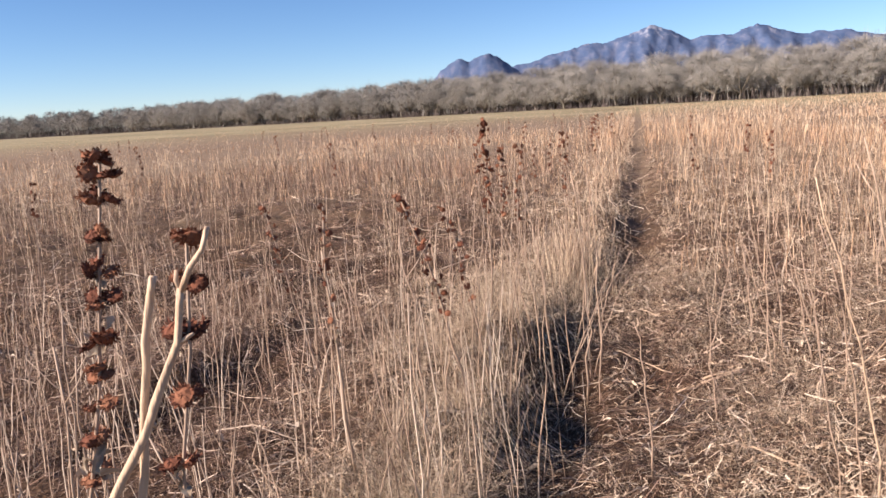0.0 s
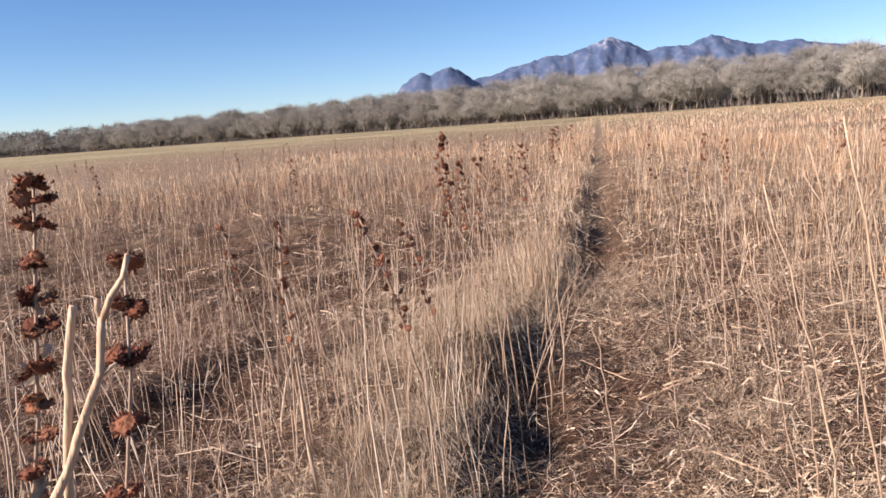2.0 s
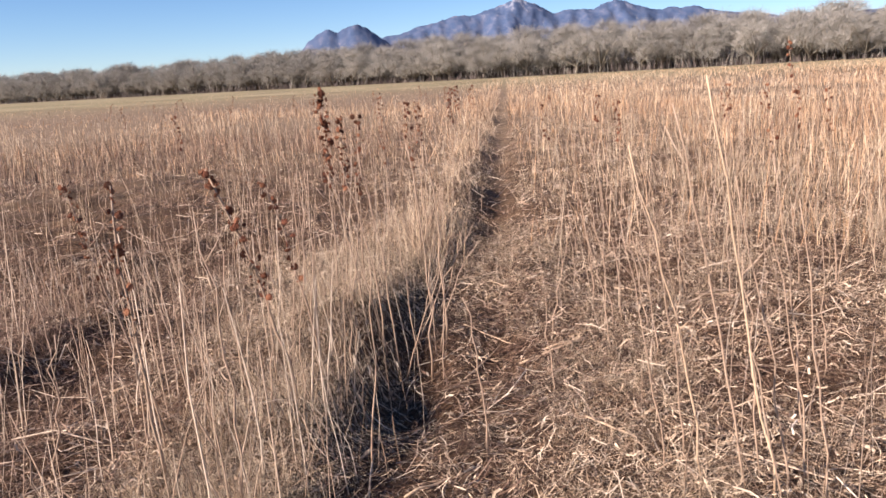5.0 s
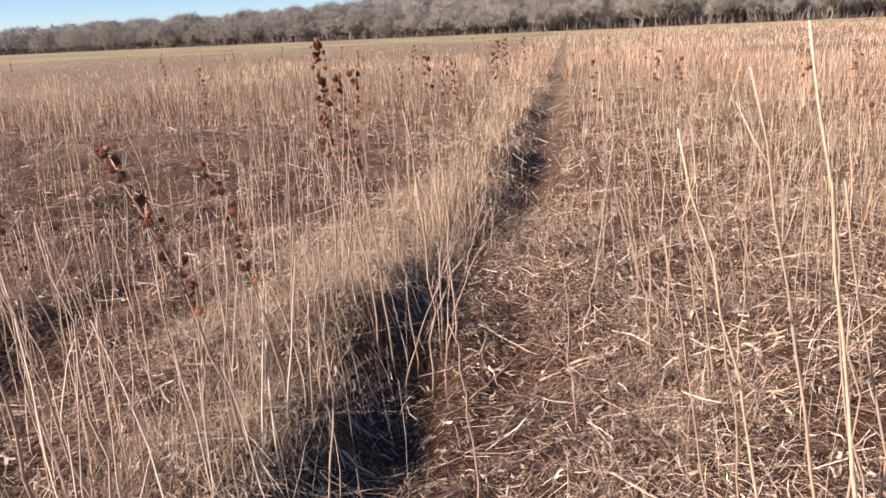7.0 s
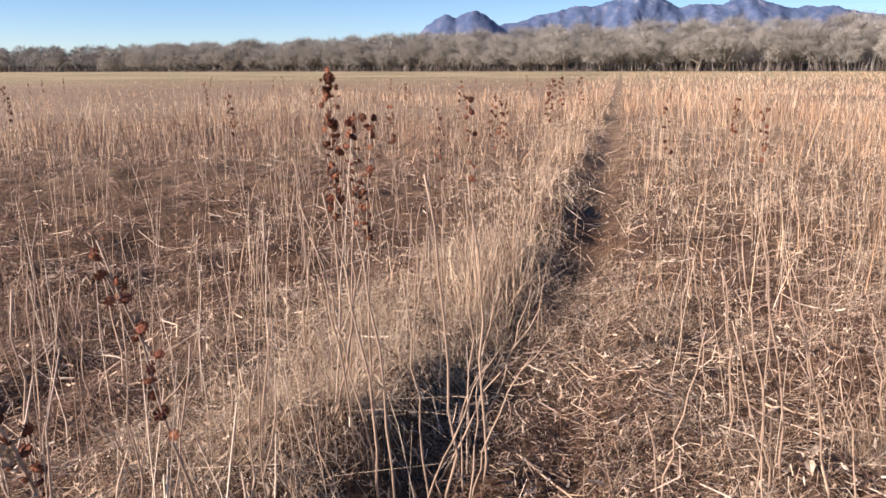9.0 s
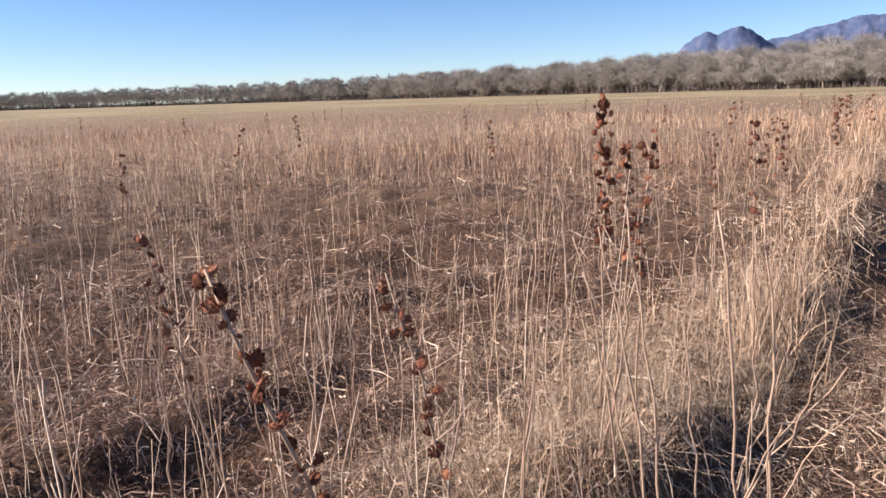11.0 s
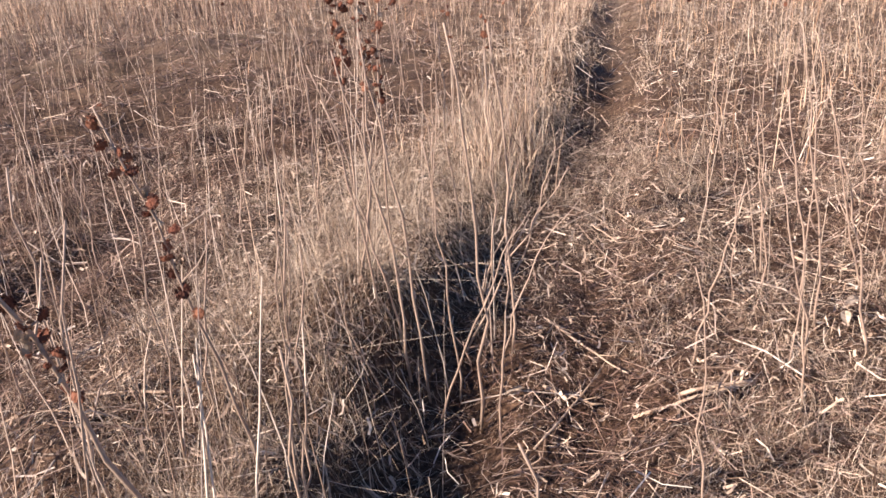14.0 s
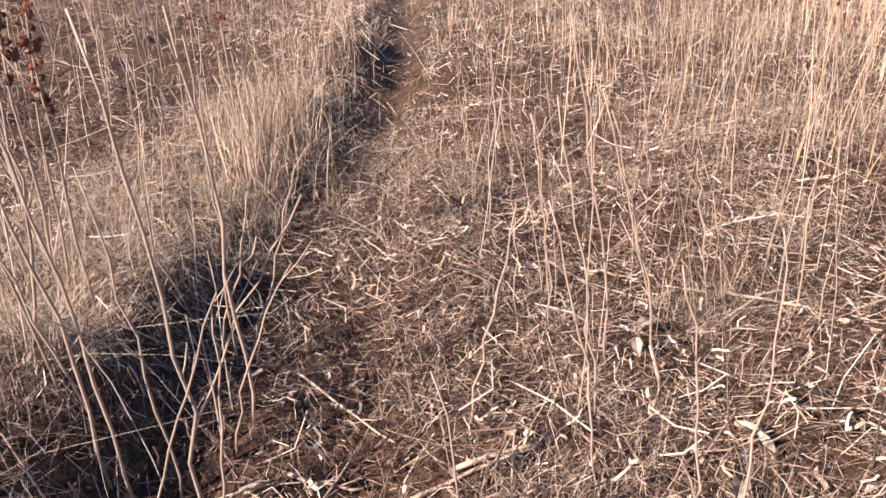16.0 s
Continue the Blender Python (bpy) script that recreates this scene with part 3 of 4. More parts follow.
def seed_weed(base, top, bow=0.0, r=0.005, heads=16, span=0.42, size=1.0, leaves=2, twigs=0, label="", group="tall weeds with seed heads"):
    """A dry weed: one stem with brown seed heads on short stalks up its top."""
    weed = new("seed_weed")
    near = base[1] < 1.2 and base[0] < -0.4
    if not near:
        heads, size = int(heads * 1.6), size * 0.8
    weed.location = (base[0], base[1], 0)
    org = Vector((base[0], base[1], 0))
    pts = [p - org for p in stem_points(base, top, bow, 1)]
    part("stem", tube_mesh("stem", pts, r, r * 0.5, STALK, 6, 0.25), weed)
    turn = 0.4 if near else 0.9
    for i in range(heads):
        whorl = (i // 3) * 3 / max(heads - 1, 1)
        s = 1 - span * whorl ** 1.2 - random.uniform(0, 0.012 if near else 0.06)
        p = along(pts, s)
        a = i * 2.4 + random.uniform(-0.5, 0.5)
        out = Vector((math.cos(a), math.sin(a), random.uniform(0.0, 0.7))) * random.uniform(0.006, 0.02 if near else 0.034) * size * (0.5 if i == 0 else 1)
        tip = p + out
        if i:
            part("seed_stalk", tube_mesh("seed_stalk", [p, p + out * 0.5 + Vector((0, 0, -0.003)), tip], r * 0.35, r * 0.22, STALK, 4), weed)
        m = Matrix.Translation(tip) @ Euler((random.gauss(0, turn), random.gauss(0, turn), random.uniform(0, 6.3))).to_matrix().to_4x4() @ Matrix.Scale(size * random.uniform(0.6 if near else 0.3, 1.1), 4)
        part("seed_head", random.choice(PODS), weed, "", m)
    for i in range(leaves):
        s = random.uniform(0.55, 0.92)
        m = Matrix.Translation(along(pts, s)) @ Euler((random.uniform(-0.6, 0.6), random.uniform(0.2, 1.1), random.uniform(0, 6.3))).to_matrix().to_4x4() @ Matrix.Scale(size * random.uniform(0.6, 1.1), 4)
        part("withered_leaf", random.choice(CURLS), weed, "curled grey-white dead leaf", m)
    for i in range(twigs):
        s = random.uniform(0.3, 0.75)
        p = along(pts, s)
        a = random.uniform(0, 6.3)
        e = p + Vector((math.cos(a) * 0.09, math.sin(a) * 0.09, 0.11))
        part("side_twig", tube_mesh("side_twig", [p, p.lerp(e, 0.5) + Vector((0, 0, -0.012)), e], r * 0.45, r * 0.25, STALK, 5), weed)
    return tagged(weed, label or "tall dry weed with curled brown seed heads on a pale stem", "weed", group)


def bare_stalk(base, top, bow=0.0, r=0.0035, twigs=0, fork=False, mat=None, label="", group="bare dry stalks"):
    stalk = new("bare_stalk")
    stalk.location = (base[0], base[1], 0)
    org = Vector((base[0], base[1], 0))
    pts = [p - org for p in stem_points(base, top, bow, 1, 10, 0.0075)]
    part("stem", tube_mesh("stem", pts, r, r * 0.48, mat or STALK, 7, 0.3), stalk)
    for i in range(twigs):
        s = random.uniform(0.35, 0.95)
        p = along(pts, s)
        a = random.uniform(0, 6.3)
        ln = random.uniform(0.03, 0.1)
        e = p + Vector((math.cos(a) * ln, math.sin(a) * ln, ln * 1.3))
        part("side_twig", tube_mesh("side_twig", [p, p.lerp(e, 0.5) + Vector((0, 0, -0.006)), e], r * 0.45, r * 0.25, mat or STALK, 5), stalk)
    return tagged(stalk, label or "bare pale dry weed stalk standing in the straw", "stalk", group)


def woody_stalk(base, knees, r0, r1, label):
    """A crooked thick stalk whose knees are given as (x, z) in the plane of its base."""
    stalk = new("bare_stalk")
    stalk.location = (base[0], base[1], 0)
    pts = [Vector((0, 0, float(height(np.float64(base[0]), np.float64(base[1]))) - 0.02))] + [Vector((kx - base[0], 0, kz)) for kx, kz in knees]
    fine = [pts[0].lerp(pts[1], q / 5) for q in range(5)]
    for a, b in zip(pts[1:], pts[2:]):
        fine += [a.lerp(b, q / 3) + Vector((random.gauss(0, 0.0008), random.gauss(0, 0.0008), 0)) for q in range(3)]
    fine.append(pts[-1])
    part("stem", tube_mesh("stem", fine, r0, r1, THICK, 10, 0.16), stalk)
    return tagged(stalk, label, "stalk", "bare dry stalks")


def branch(stalk, knees, r0, r1):
    part("fork_branch", tube_mesh("fork_branch", [Vector((kx - stalk.location.x, 0, kz)) for kx, kz in knees], r0, r1, THICK, 8, 0.2), stalk)


# beside the start of the walk
seed_weed((-0.66, 1.04), (-0.475, 1.05, 1.47), -0.006, 0.0042, 50, 0.62, 1.05, 10, 2, "tall weed with crowded rusty-brown seed heads and shrivelled leaves")
seed_weed((-0.49, 1.0), (-0.352, 1.0, 1.36), -0.003, 0.0042, 30, 0.7, 1.05, 3, 2, "thin weed with scattered dark brown seed heads")
snapped = woody_stalk((-0.33, 0.58), [(-0.265, 1.20), (-0.257, 1.262), (-0.252, 1.294), (-0.243, 1.354), (-0.234, 1.386)], 0.0042, 0.0030, "thick pale woody stalk snapped off at its top")
forked = woody_stalk((-0.42, 0.57), [(-0.288, 1.20), (-0.252, 1.262), (-0.217, 1.334), (-0.210, 1.378)], 0.0046, 0.0028, "thick pale woody stalk that forks in two near its top")
branch(forked, [(-0.210, 1.375), (-0.201, 1.393), (-0.190, 1.407), (-0.184, 1.424)], 0.0028, 0.0018)
branch(forked, [(-0.210, 1.375), (-0.2125, 1.384), (-0.2115, 1.392)], 0.0022, 0.0016)
branch(forked, [(-0.218, 1.332), (-0.208, 1.339), (-0.204, 1.341)], 0.0022, 0.0012)
branch(snapped, [(-0.256, 1.27), (-0.247, 1.262), (-0.2435, 1.268)], 0.0026, 0.0014)
bare_stalk((-0.68, 1.16), (-0.635, 1.15, 1.17), 0.008, 0.003, 2)
bare_stalk((-0.60, 1.25), (-0.655, 1.25, 1.12), -0.01, 0.0028, 2)
bare_stalk((-0.74, 1.35), (-0.66, 1.33, 1.02), 0.012, 0.003, 3)
bare_stalk((-0.86, 1.5), (-0.80, 1.5, 1.14), 0.0, 0.0032, 2)
bare_stalk((-0.44, 1.3), (-0.50, 1.3, 1.0), 0.01, 0.0026, 2)
# along the track's left side
seed_weed((0.26, 5.11), (0.255, 5.11, 1.43), 0.015, 0.0055, 34, 0.42, 1.6, 4, 2, "tall weed crowded with dark brown seed heads")
seed_weed((0.31, 5.02), (0.365, 5.0, 1.27), 0.01, 0.0045, 20, 0.4, 1.2, 4, 2, "bushy weed crowded with dark brown seed heads")
seed_weed((0.43, 4.8), (0.46, 4.7, 1.27), -0.02, 0.0042, 14, 0.4, 1.1, 3, 1)
seed_weed((0.05, 3.2), (-0.2, 3.06, 1.18), 0.035, 0.006, 20, 0.5, 1.2, 4, 1, "leaning weed with broad brown seed heads")
seed_weed((0.15, 3.5), (-0.03, 3.45, 1.09), 0.02, 0.0045, 13, 0.5, 1.1, 2, 1, "leaning weed with sparse brown seed heads")
seed_weed((-0.70, 3.85), (-0.94, 3.8, 1.10), 0.0, 0.0045, 15, 0.45, 1.1, 2, 1, "leaning weed with sparse brown seed heads")
seed_weed((-0.42, 2.77), (-0.46, 2.76, 1.18), -0.01, 0.006, 14, 0.45, 1.1, 3, 1)
seed_weed((0.93, 5.85), (0.88, 5.82, 1.28), 0.01, 0.0045, 12, 0.35, 1.25, 3, 1)
seed_weed((0.75, 6.4), (0.72, 6.4, 1.22), 0.02, 0.004, 9, 0.35, 1.2, 1, 1)
seed_weed((1.25, 7.6), (1.2, 7.6, 1.25), 0.0, 0.004, 12, 0.35, 1.3, 1, 1)
seed_weed((1.38, 8.56), (1.34, 8.56, 1.2), 0.0, 0.004, 10, 0.35, 1.3, 1, 1)
seed_weed((0.97, 9.59), (1.01, 9.59, 1.3), 0.0, 0.004, 8, 0.3, 1.4, 1, 1)
seed_weed((2.05, 10.4), (2.0, 10.4, 1.3), 0.0, 0.0045, 12, 0.35, 1.5, 1, 1)
seed_weed((2.75, 13.7), (2.72, 13.7, 1.27), 0.0, 0.0045, 12, 0.35, 1.6, 1, 0)
seed_weed((2.3, 12.3), (2.36, 12.3, 1.32), 0.0, 0.0045, 12, 0.35, 1.6, 1, 0)
seed_weed((3.4, 15.6), (3.4, 15.6, 1.25), 0.0, 0.005, 10, 0.35, 1.7, 0, 0)
# right of the track
seed_weed((2.7, 8.15), (2.61, 8.12, 1.16), 0.02, 0.004, 9, 0.35, 1.3, 1, 1)
seed_weed((3.93, 5.62), (3.82, 5.63, 1.62), 0.05, 0.0045, 12, 0.4, 1.2, 2, 1)
seed_weed((3.81, 5.67), (3.66, 5.69, 1.24), 0.06, 0.004, 9, 0.35, 1.2, 1, 1)
seed_weed((4.6, 6.1), (4.53, 6.1, 1.23), 0.01, 0.004, 9, 0.35, 1.2, 1, 1)
bare_stalk((1.62, 2.25), (1.35, 2.27, 1.43), 0.01, 0.005, 2, False, THICK, "tall thick pale woody stalk, leaning")
bare_stalk((1.46, 2.42), (1.16, 2.39, 1.23), 0.03, 0.0042, 2, False, THICK, "tall pale woody stalk bent at its middle")
bare_stalk((1.56, 2.32), (1.27, 2.32, 1.35), 0.015, 0.0045, 3)
bare_stalk((1.66, 2.4), (1.5, 2.42, 1.2), 0.01, 0.0035, 2)
bare_stalk((1.70, 2.28), (1.47, 2.3, 1.12), 0.015, 0.0036, 2)
bare_stalk((1.78, 2.3), (1.60, 2.33, 0.98), 0.02, 0.0032, 1)
bare_stalk((1.60, 2.18), (1.44, 2.2, 0.9), -0.01, 0.003, 1)
bare_stalk((1.86, 2.45), (1.72, 2.5, 1.15), 0.02, 0.0036, 2)
bare_stalk((1.40, 2.62), (1.22, 2.6, 0.95), 0.02, 0.003, 2)
bare_stalk((0.50, 4.22), (0.33, 4.3, 1.05), 0.03, 0.005, 2)
bare_stalk((0.56, 4.18), (0.42, 4.22, 1.12), 0.025, 0.0048, 2)
bare_stalk((0.47, 4.30), (0.28, 4.32, 0.9), 0.02, 0.004, 1)
bare_stalk((0.40, 4.36), (0.24, 4.38, 1.0), 0.02, 0.0042, 2)
bare_stalk((0.66, 4.20), (0.58, 4.22, 0.8), 0.015, 0.004, 1)
bare_stalk((1.70, 3.9), (1.55, 3.95, 0.72), 0.02, 0.0034, 1)
bare_stalk((1.9, 3.75), (1.8, 3.8, 0.6), 0.02, 0.0034, 1)
bare_stalk((1.75, 2.15), (1.62, 2.2, 1.05), 0.01, 0.0032, 1)
bare_stalk((1.52, 2.7), (1.3, 2.66, 1.06), 0.04, 0.0035, 3)
bare_stalk((-0.89, 3.03), (-0.80, 3.02, 0.62), 0.0, 0.004, 0)
bare_stalk((0.79, 2.95), (0.72, 2.97, 0.62), 0.02, 0.0045, 0)
bare_stalk((-0.12, 2.5), (-0.17, 2.5, 1.1), 0.02, 0.0038, 2)
bare_stalk((-0.21, 2.7), (-0.38, 2.72, 0.92), 0.0, 0.0038, 1)
bare_stalk((0.83, 4.70), (0.81, 4.72, 0.98), 0.011, 0.0042, 1)
bare_stalk((0.69, 4.41), (1.06, 4.40, 0.62), -0.02, 0.004, 2)
bare_stalk((0.76, 4.72), (0.94, 4.72, 0.67), 0.03, 0.004, 1)
bare_stalk((0.80, 4.27), (1.01, 4.25, 0.5), -0.03, 0.0036, 1)
bare_stalk((0.05, 5.40), (0.06, 5.40, 0.92), 0.009, 0.0042, 1)
bare_stalk((1.95, 4.84), (1.87, 4.84, 0.63), 0.01, 0.0038, 1)
bare_stalk((2.30, 4.67), (2.07, 4.68, 0.69), 0.0, 0.004, 1)
bare_stalk((2.28, 6.11), (2.14, 6.12, 0.58), 0.014, 0.004, 1)
bare_stalk((0.72, 4.06), (0.66, 4.06, 1.14), 0.04, 0.0055, 2)
bare_stalk((0.33, 4.47), (0.41, 4.47, 0.95), 0.02, 0.005, 2)
bare_stalk((2.04, 4.16), (1.80, 4.23, 0.88), 0.023, 0.0042, 2)
bare_stalk((1.81, 4.12), (1.65, 4.16, 0.89), 0.015, 0.0036, 1)
bare_stalk((0.62, 6.58), (0.67, 6.56, 0.86), 0.014, 0.0042, 1)
bare_stalk((0.87, 4.76), (1.07, 4.71, 0.60), 0.0, 0.004, 1)
bare_stalk((0.58, 4.10), (0.84, 4.03, 0.56), -0.01, 0.004, 2)
bare_stalk((2.59, 4.77), (2.49, 4.80, 0.45), 0.0, 0.0042, 1)
bare_stalk((1.87, 4.62), (1.78, 4.65, 0.71), 0.02, 0.0035, 1)
bare_stalk((0.86, 4.38), (0.80, 4.36, 1.10), 0.025, 0.0052, 2)
bare_stalk((-0.02, 5.91), (-0.05, 5.91, 0.98), 0.04, 0.0045, 2)
bare_stalk((1.95, 4.34), (1.76, 4.35, 1.04), 0.02, 0.0042, 2)


def fallen_stalk(a, b, r=0.004, label="pale broken stalk lying on the straw"):
    """A broken stem lying from a to b on the litter."""
    ob = new("fallen_stalk")
    pts = []
    for i in range(7):
        s = i / 6
        px, py = a[0] + (b[0] - a[0]) * s, a[1] + (b[1] - a[1]) * s
        pts.append(Vector((px, py, float(height(px, py)) * 0.4 + 0.6 * (float(height(*a)) * (1 - s) + float(height(*b)) * s) + 0.035 + random.gauss(0, 0.004))))
    mid = pts[3].copy()
    ob.location = mid
    part("stem", tube_mesh("stem", [p - mid for p in pts], r, r * 0.7, THICK, 6, 0.35), ob)
    d = (pts[-1] - pts[0]).normalized()
    side = Vector((-d.y, d.x, 0.5))
    q = pts[4] - mid
    part("side_twig", tube_mesh("side_twig", [q, q + d * 0.04 + side * 0.02, q + d * 0.07 + side * 0.045], r * 0.5, r * 0.25, THICK, 5), ob)
    return tagged(ob, label, "stalk", "fallen stalks")


def dead_leaf(x, y, turn, size=1.0, label="pale bleached dead leaf lying on the straw"):
    bm = bmesh.new()
    prev = None
    for j in range(9):
        s = j / 8
        wd = 0.016 * math.sin(math.pi * min(0.06 + s * 0.92, 1)) + 0.0008
        row = [bm.verts.new((0.09 * (s - 0.5), wd * q, 0.012 * math.sin(s * 3.0) + 0.010 * abs(q) + 0.003 * math.sin(s * 11 + q))) for q in (-1, -0.5, 0, 0.5, 1)]
        if prev:
            for i in range(4):
                bm.faces.new((prev[i], prev[i + 1], row[i + 1], row[i]))
        prev = row
    me = bpy.data.meshes.new("dead_leaf")
    bm.to_mesh(me)
    bm.free()
    me.materials.append(CURL)
    ob = new("dead_leaf", me)
    ob.matrix_basis = Matrix.Translation((x, y, float(height(x, y)) + 0.04)) @ Euler((random.uniform(-0.3, 0.3), random.uniform(-0.3, 0.3), turn)).to_matrix().to_4x4() @ Matrix.Scale(size, 4)
    return tagged(ob, label, "leaf", "dead leaves")


fallen_stalk((0.41, 2.65), (0.74, 2.84), 0.0045)
fallen_stalk((1.23, 3.10), (1.39, 2.86), 0.005)
fallen_stalk((1.36, 4.04), (1.60, 4.02), 0.006)
fallen_stalk((0.94, 4.16), (1.13, 4.10), 0.005)
fallen_stalk((1.01, 4.58), (1.24, 4.20), 0.004)
fallen_stalk((2.16, 4.99), (2.36, 4.82), 0.005)
fallen_stalk((1.21, 4.01), (1.59, 4.02), 0.006)
fallen_stalk((0.87, 3.87), (1.16, 4.26), 0.004)
fallen_stalk((1.39, 5.51), (1.47, 5.22), 0.004)
fallen_stalk((-0.20, 3.94), (-0.57, 4.05), 0.004)
fallen_stalk((-2.85, 5.66), (-2.15, 4.42), 0.005)
fallen_stalk((2.57, 4.62), (2.74, 4.38), 0.006)
fallen_stalk((1.96, 3.84), (2.20, 4.02), 0.004)
fallen_stalk((-0.90, 3.92), (-0.61, 3.90), 0.005)
dead_leaf(0.85, 4.13, 0.2, 0.9)
dead_leaf(0.31, 3.04, 0.5, 1.0)
dead_leaf(1.98, 3.71, 0.8, 1.3)
dead_leaf(2.12, 3.85, 1.8, 1.5)
dead_leaf(2.14, 4.45, 0.6, 1.3)
dead_leaf(2.05, 4.34, 1.2, 1.0)
dead_leaf(0.71, 3.44, 2.4, 0.8)

# loose bare stalks over the near field, one by one
models = [bare_stalk((0, 0), (random.uniform(-0.12, 0.1), random.uniform(-0.1, 0.1), random.uniform(0.55, 1.05)), random.uniform(-0.03, 0.03), random.uniform(0.0024, 0.004), random.randrange(0, 3)) for _ in range(9)]
x, y = scatter(420, 1.6, 11, 0.5)
d = off_track(x, y)
x, y = keep((np.abs(d) > 0.24) & clear_of_walk(x, y, 0.6) & ((rng.random(len(x)) < 0.75) | (d < 0)), x, y)
spots = list(zip(x, y))[:260]
for i, (px, py) in enumerate(spots):
    m = Matrix.Translation((px, py, float(height(px, py)))) @ Euler((0, 0, random.uniform(0, 6.3))).to_matrix().to_4x4()
    if i < len(models):
        models[i].matrix_basis = m
    else:
        copy_thing(models[i % len(models)], m)
# far seed weeds, scattered
weeds = [seed_weed((0, 0), (random.uniform(-0.25, 0.25), 0, random.uniform(1.0, 1.3)), random.uniform(-0.03, 0.03), 0.005, 10, 0.35, 1.5, 1, 1) for _ in range(3)]
x, y = scatter(60, 6.5, 32, 1.0)
x, y = keep(np.abs(off_track(x, y)) > 0.35, x, y)
for i, (px, py) in enumerate(zip(x, y)):
    m = Matrix.Translation((px, py, float(height(px, py)))) @ Euler((0, 0, random.uniform(0, 6.3))).to_matrix().to_4x4()
    if i < len(weeds):
        weeds[i].matrix_basis = m
    else:
        copy_thing(weeds[i % len(weeds)], m)

# ---- bare trees along the far side of the meadow ----


def crown_arrays(rr, lobes, count, thick):
    """Fine twigs that fan out from inside rounded lobes to their rims."""
    c = np.array([l[0] for l in lobes])
    R = np.array([l[1] for l in lobes])
    pick = rr.choice(len(lobes), count, p=R ** 2 / (R ** 2).sum())
    u = rr.normal(0, 1, (count, 3)) + np.array([0, 0, 0.35])
    u /= np.linalg.norm(u, axis=1, keepdims=True)
    rad = R[pick][:, None]
    o = c[pick] + u * rad * rr.uniform(0.35, 0.85, (count, 1)) * np.array([1, 1, 0.82])
    e = c[pick] + (u + rr.normal(0, 0.2, (count, 3))) * rad * rr.uniform(0.86, 1.04, (count, 1)) * np.array([1, 1, 0.82])
    e[:, 2] = np.maximum(e[:, 2], 0.4)
    d = e - o
    side = np.cross(d, rr.normal(0, 1, (count, 3)))
    side /= np.linalg.norm(side, axis=1, keepdims=True) + 1e-9
    return ribbon_arrays(np.stack([o, e], 1), side[:, None] * np.array([thick, thick * 0.45])[None, :, None])


def tree_lobes(rr, tall, wide):
    lobes = [(np.array([rr.normal(0, 0.04) * tall, rr.normal(0, 0.04) * tall, tall * 0.73]), tall * 0.29)]
    m = rr.integers(6, 9)
    for q in range(m):
        a = 2 * np.pi * (q + rr.uniform(-0.3, 0.3)) / m
        out = tall * wide * rr.uniform(0.24, 0.36)
        lobes.append((np.array([np.cos(a) * out, np.sin(a) * out, tall * rr.uniform(0.30, 0.64)]), tall * rr.uniform(0.17, 0.25)))
    return lobes


def tree_model(seed, tall, twig_count, wide):
    """A leafless broad-crowned tree: short trunk, limbs that arch out into rounded lobes of fine twigs."""
    rr = np.random.default_rng(seed)
    lobes = tree_lobes(rr, tall, wide)
    fork = np.array([rr.normal(0, 0.3), rr.normal(0, 0.3), tall * rr.uniform(0.1, 0.2)])
    P = [np.linspace([0, 0, -0.2], fork, 4) + rr.normal(0, 0.04, (4, 3))]
    R = [np.linspace(0.42, 0.33, 4)]
    for c, rad in lobes:
        s = np.linspace(0, 1, 4)[:, None]
        limb = fork + (c - fork) * s + np.array([0, 0, 1]) * (s * (1 - s)) * -0.8 + rr.normal(0, 0.18, (4, 3)) * s
        P.append(limb)
        R.append(np.linspace(0.24, 0.10, 4))
        for b in range(9):
            u = rr.normal(0, 1, 3) + np.array([0, 0, 0.5])
            u /= np.linalg.norm(u)
            o = limb[rr.integers(2, 4)]
            e = c + u * rad * 0.8
            P.append(o + (e - o) * s + rr.normal(0, 0.14, (4, 3)) * s)
            R.append(np.linspace(0.09, 0.03, 4))
    trunk = mesh_from("trunk", *tube_arrays(np.array(P), np.array(R), 4), BARK)
    crown = mesh_from("crown", *crown_arrays(rr, lobes, twig_count, 0.029), TWIG)
    tree = new("bare_tree")
    part("trunk", trunk, tree)
    part("crown", crown, tree, "haze of thin grey-tan leafless twigs")
    return tagged(tree, "leafless grey-tan cottonwood at the meadow's edge", "tree", "trees along the meadow")


LINE = [(-980, 560), (-620, 520), (-300, 490), (-170, 415), (-61, 335), (50, 222), (117, 165), (205, 95)]


def on_line(s):
    """The wood's edge: metres along it to a place and the way back into the wood."""
    for (ax, ay), (bx, by) in zip(LINE, LINE[1:]):
        ln = math.hypot(bx - ax, by - ay)
        if s <= ln or (bx, by) == LINE[-1]:
            ux, uy = (bx - ax) / ln, (by - ay) / ln
            return ax + ux * s, ay + uy * s, -uy, ux
        s -= ln


TOTAL = sum(math.hypot(bx - ax, by - ay) for (ax, ay), (bx, by) in zip(LINE, LINE[1:]))
NEAR_FROM = sum(math.hypot(bx - ax, by - ay) for (ax, ay), (bx, by) in list(zip(LINE, LINE[1:]))[:3])
tree_kinds = [tree_model(20 + i, 14.5, 5600, 1.0 + 0.05 * (i % 4)) for i in range(9)]
used = set()


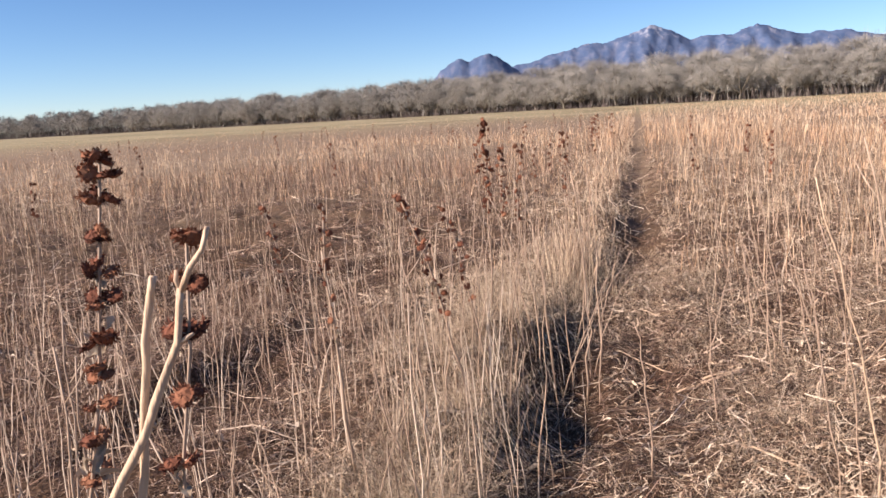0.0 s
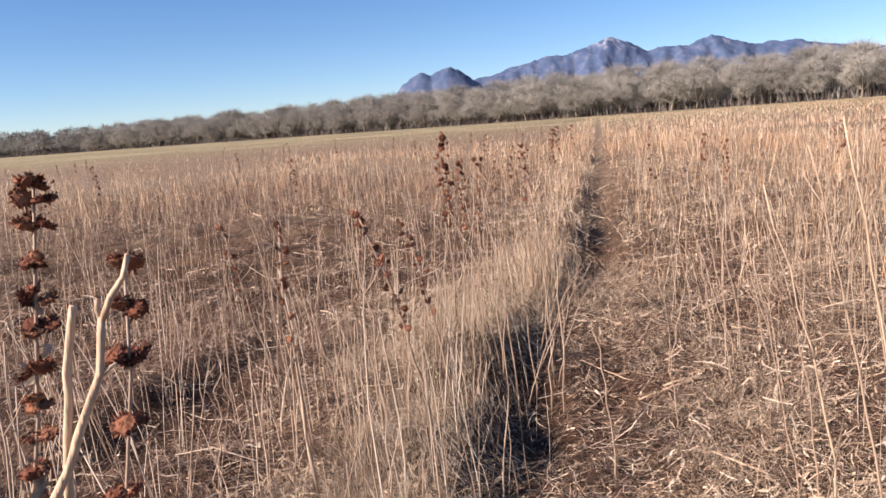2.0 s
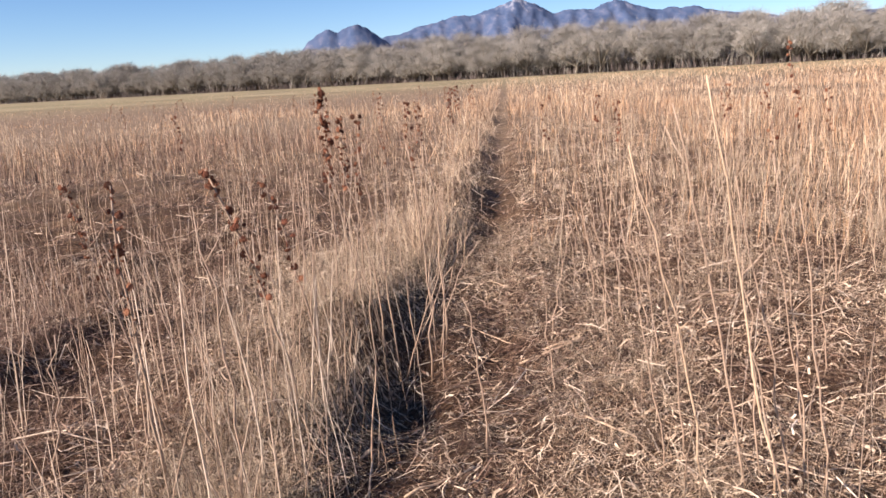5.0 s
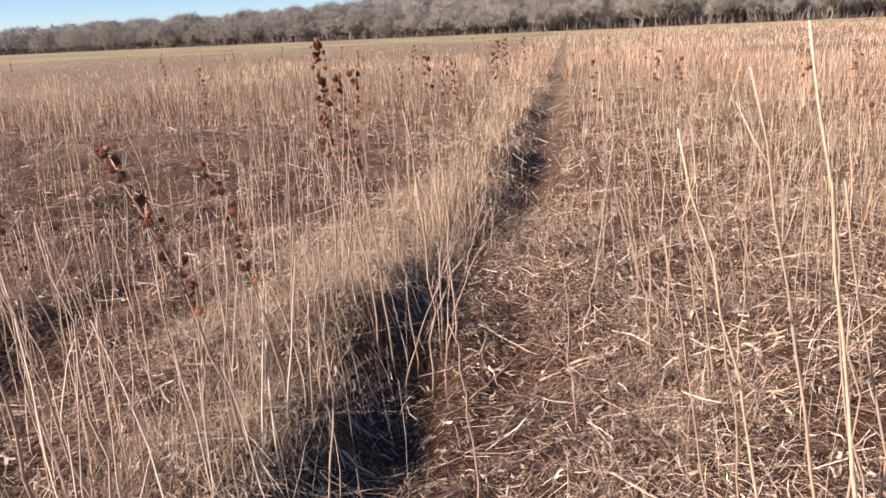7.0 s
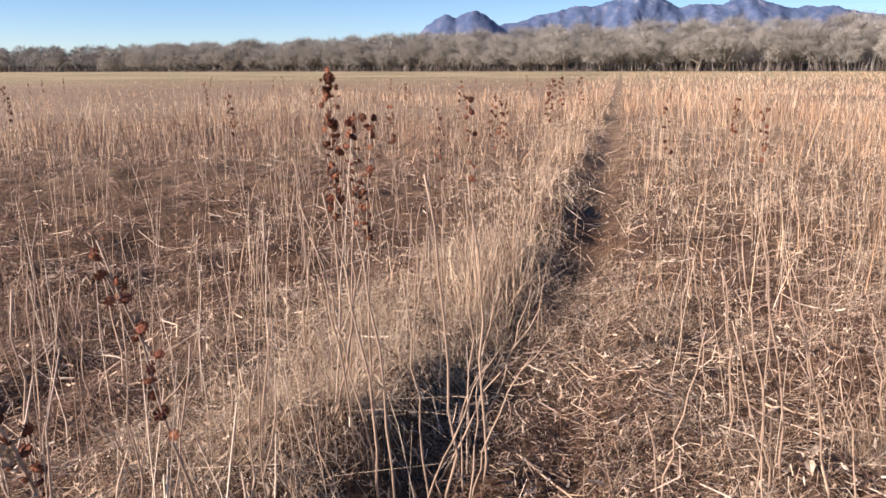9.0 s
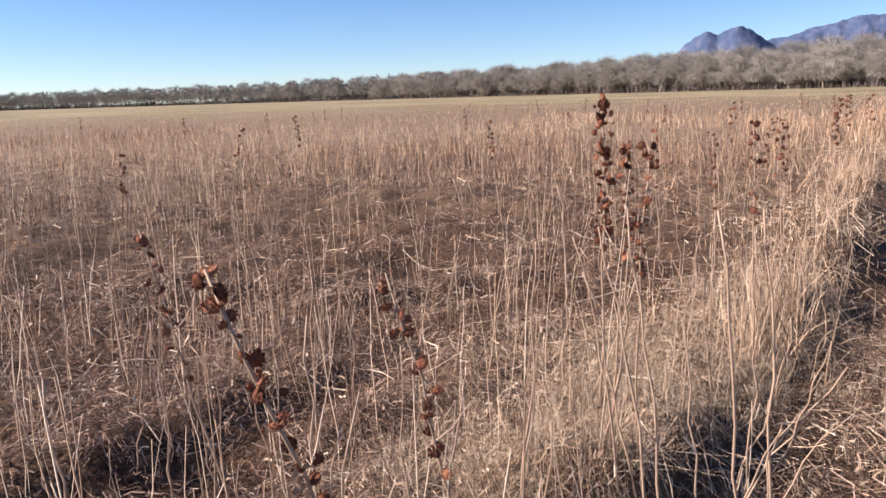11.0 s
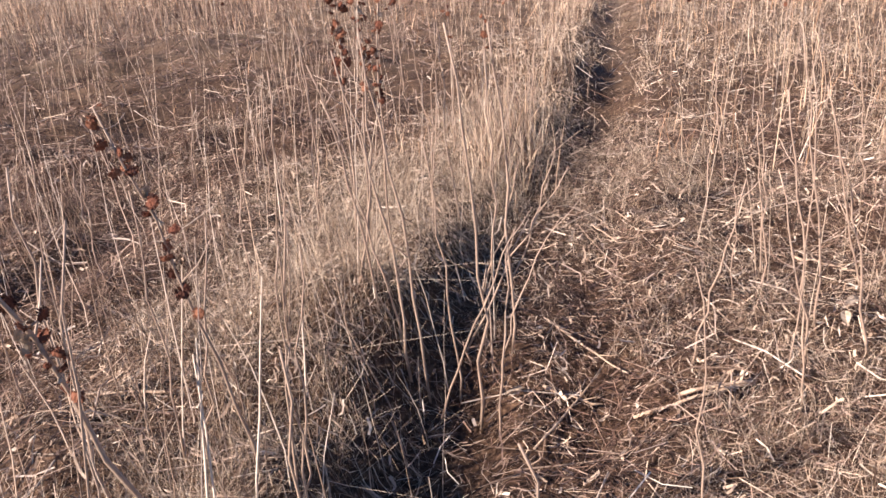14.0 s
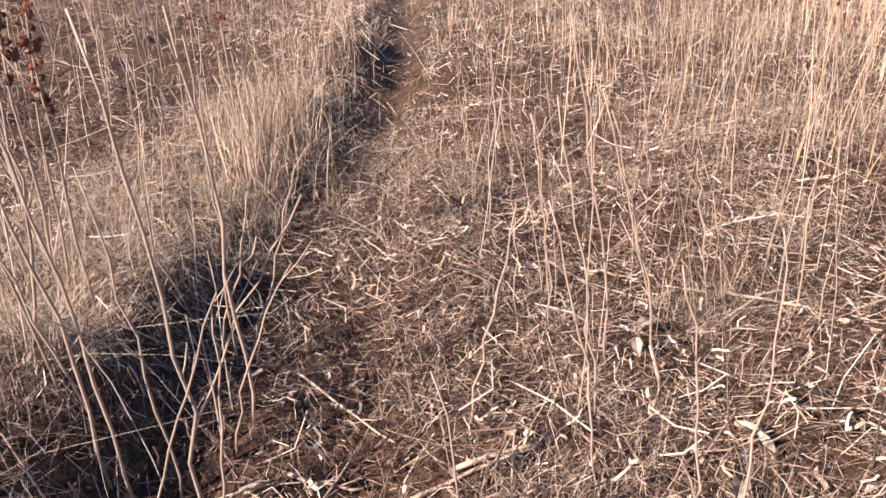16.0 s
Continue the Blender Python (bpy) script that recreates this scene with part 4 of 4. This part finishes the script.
def plant_tree(kinds, px, py, scale):
    i = random.randrange(len(kinds))
    turn = Matrix.Translation((px, py, 0)) @ Euler((0, 0, random.uniform(0, 6.3))).to_matrix().to_4x4()
    ob = kinds[i]
    if ob.name in used:
        ob = copy_thing(ob, turn)
    else:
        used.add(ob.name)
        ob.matrix_basis = turn
    ob.scale = (scale * random.uniform(0.95, 1.2), scale * random.uniform(0.95, 1.2), scale)


s = NEAR_FROM
while s < TOTAL:
    for row, back in enumerate((5, 16, 29)):
        px, py, bx, by = on_line(min(s + random.uniform(-3, 3), TOTAL - 1))
        b = back + random.uniform(-3, 3)
        plant_tree(tree_kinds, px + bx * b, py + by * b, random.uniform(0.88, 1.06) * (0.8 if row == 0 else 1.03))
    s += random.uniform(6.5, 9.0)
# the wood's far end, too distant to tell tree from tree
rr = np.random.default_rng(77)
far_twigs = []
s = 0
while s < NEAR_FROM:
    for back in (5, 20, 36):
        px, py, bx, by = on_line(s + rr.uniform(-4, 4))
        b = back + rr.uniform(-5, 5)
        at = np.array([px + bx * b, py + by * b, 0])
        lobes = tree_lobes(rr, rr.uniform(13.5, 17.0) * (0.85 if back == 5 else 1.0), 1.15)
        far_twigs.append(crown_arrays(rr, [(c + at, q) for c, q in lobes], 800, 0.11))
    s += rr.uniform(8, 11)
tagged(new("far_wood", mesh_from("far_wood", *joined(far_twigs), TWIG)), "far rounded crowns of a leafless grey-tan wood", "wood", kind="stuff")

# brush under the trees, its dark colour also painting the shade between the trunks
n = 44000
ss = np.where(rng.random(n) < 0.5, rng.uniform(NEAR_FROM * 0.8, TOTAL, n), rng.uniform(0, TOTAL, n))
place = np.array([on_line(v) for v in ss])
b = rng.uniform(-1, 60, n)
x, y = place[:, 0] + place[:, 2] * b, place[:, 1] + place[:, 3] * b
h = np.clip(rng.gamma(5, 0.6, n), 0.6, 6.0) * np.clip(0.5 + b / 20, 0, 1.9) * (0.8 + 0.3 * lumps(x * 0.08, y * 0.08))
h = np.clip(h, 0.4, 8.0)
tagged(blades(x, y, h, rng.uniform(0.15, 0.5, n), BRUSH, "brush", k=3, lean=0.25, curl=0.15), "leafless brush and saplings, coloured dark to carry the shade under the trees", "brush", kind="stuff")

# thickets of pale saplings between the trunks
n = 16000
ss = NEAR_FROM * 0.75 + rng.random(n) * (TOTAL - NEAR_FROM * 0.75)
place = np.array([on_line(v) for v in ss])
b = rng.uniform(3, 40, n)
x, y = place[:, 0] + place[:, 2] * b, place[:, 1] + place[:, 3] * b
h = np.clip(rng.gamma(7, 0.5, n) * (0.85 + 0.5 * lumps(x * 0.15, y * 0.15)), 0.8, 5.5)
tagged(blades(x, y, h, rng.uniform(0.06, 0.16, n), TWIG, "sapling_thicket", k=3, lean=0.3, curl=0.25), "grey-tan leafless saplings between the trees", "saplings", kind="stuff")

# ---- mountains ----
CREST = [(4.2, 2.6), (5.5, 3.1), (7.5, 3.45), (9.5, 3.9), (12.3, 4.2), (13.8, 4.5), (15.3, 5.2), (16.4, 4.6), (17.6, 4.05), (19.9, 4.0), (21.2, 4.3), (22.3, 4.6), (23.6, 4.05), (25.0, 3.7), (27.4, 3.7), (30, 3.05), (34, 2.75), (42, 2.4), (75, 1.6)]
az = np.linspace(-6, 70, 700)
rad = np.linspace(3250, 4600, 50)
AZ, RAD = np.meshgrid(az, rad)
crest = np.interp(az, [c[0] for c in CREST], [c[1] for c in CREST]) * np.clip((az - 2.0) / 2.5, 0, 1)
crest = np.convolve(np.pad(crest, 2, mode="edge"), np.ones(5) / 5, "valid")
spur = 1 - np.clip(np.abs(RAD - 4100) / (760 + 110 * np.sin(AZ * 1.9) + 70 * np.sin(AZ * 4.7 + 1)), 0, 1)
el = crest[None] * spur
for a, e, w in ((1.4, 3.6, 4.0), (3.4, 3.9, 4.6)):
    el = np.maximum(el, e * np.clip(1 - (np.abs(AZ - a) / w) ** 1.5, 0, 1) * np.clip(1 - (np.abs(RAD - 3600) / 330) ** 1.6, 0, 1))
mx, my = RAD * np.sin(np.radians(AZ)), RAD * np.cos(np.radians(AZ))
rough = np.array([noise.ridged_multi_fractal(Vector((a / 170, b / 330, 0)), 0.8, 2.1, 6, 1.0, 2.0) for a, b in zip(mx.ravel(), my.ravel())]).reshape(mx.shape)
rough = (rough - rough.mean()) / rough.std()
mz = RAD * np.tan(np.radians(el)) * (1 + 0.016 * rough + 0.03 * rough * np.clip(1 - el / np.maximum(crest[None], 0.5), 0, 0.5)) + np.where(el > 0.3, 2 * rough, 0) + 1.5
mv = np.stack([mx, my, mz], -1).reshape(-1, 3)
ii, jj = np.meshgrid(np.arange(len(rad) - 1), np.arange(len(az) - 1), indexing="ij")
g0 = (ii * len(az) + jj).ravel()
mountains = new("backdrop", mesh_from("mountains", mv, np.stack([g0, g0 + 1, g0 + 1 + len(az), g0 + len(az)], 1), HAZED_ROCK, False))
tagged(mountains, "mountain range with pale streaked peaks, blue haze painted into its colour", "mountains", kind="structure")
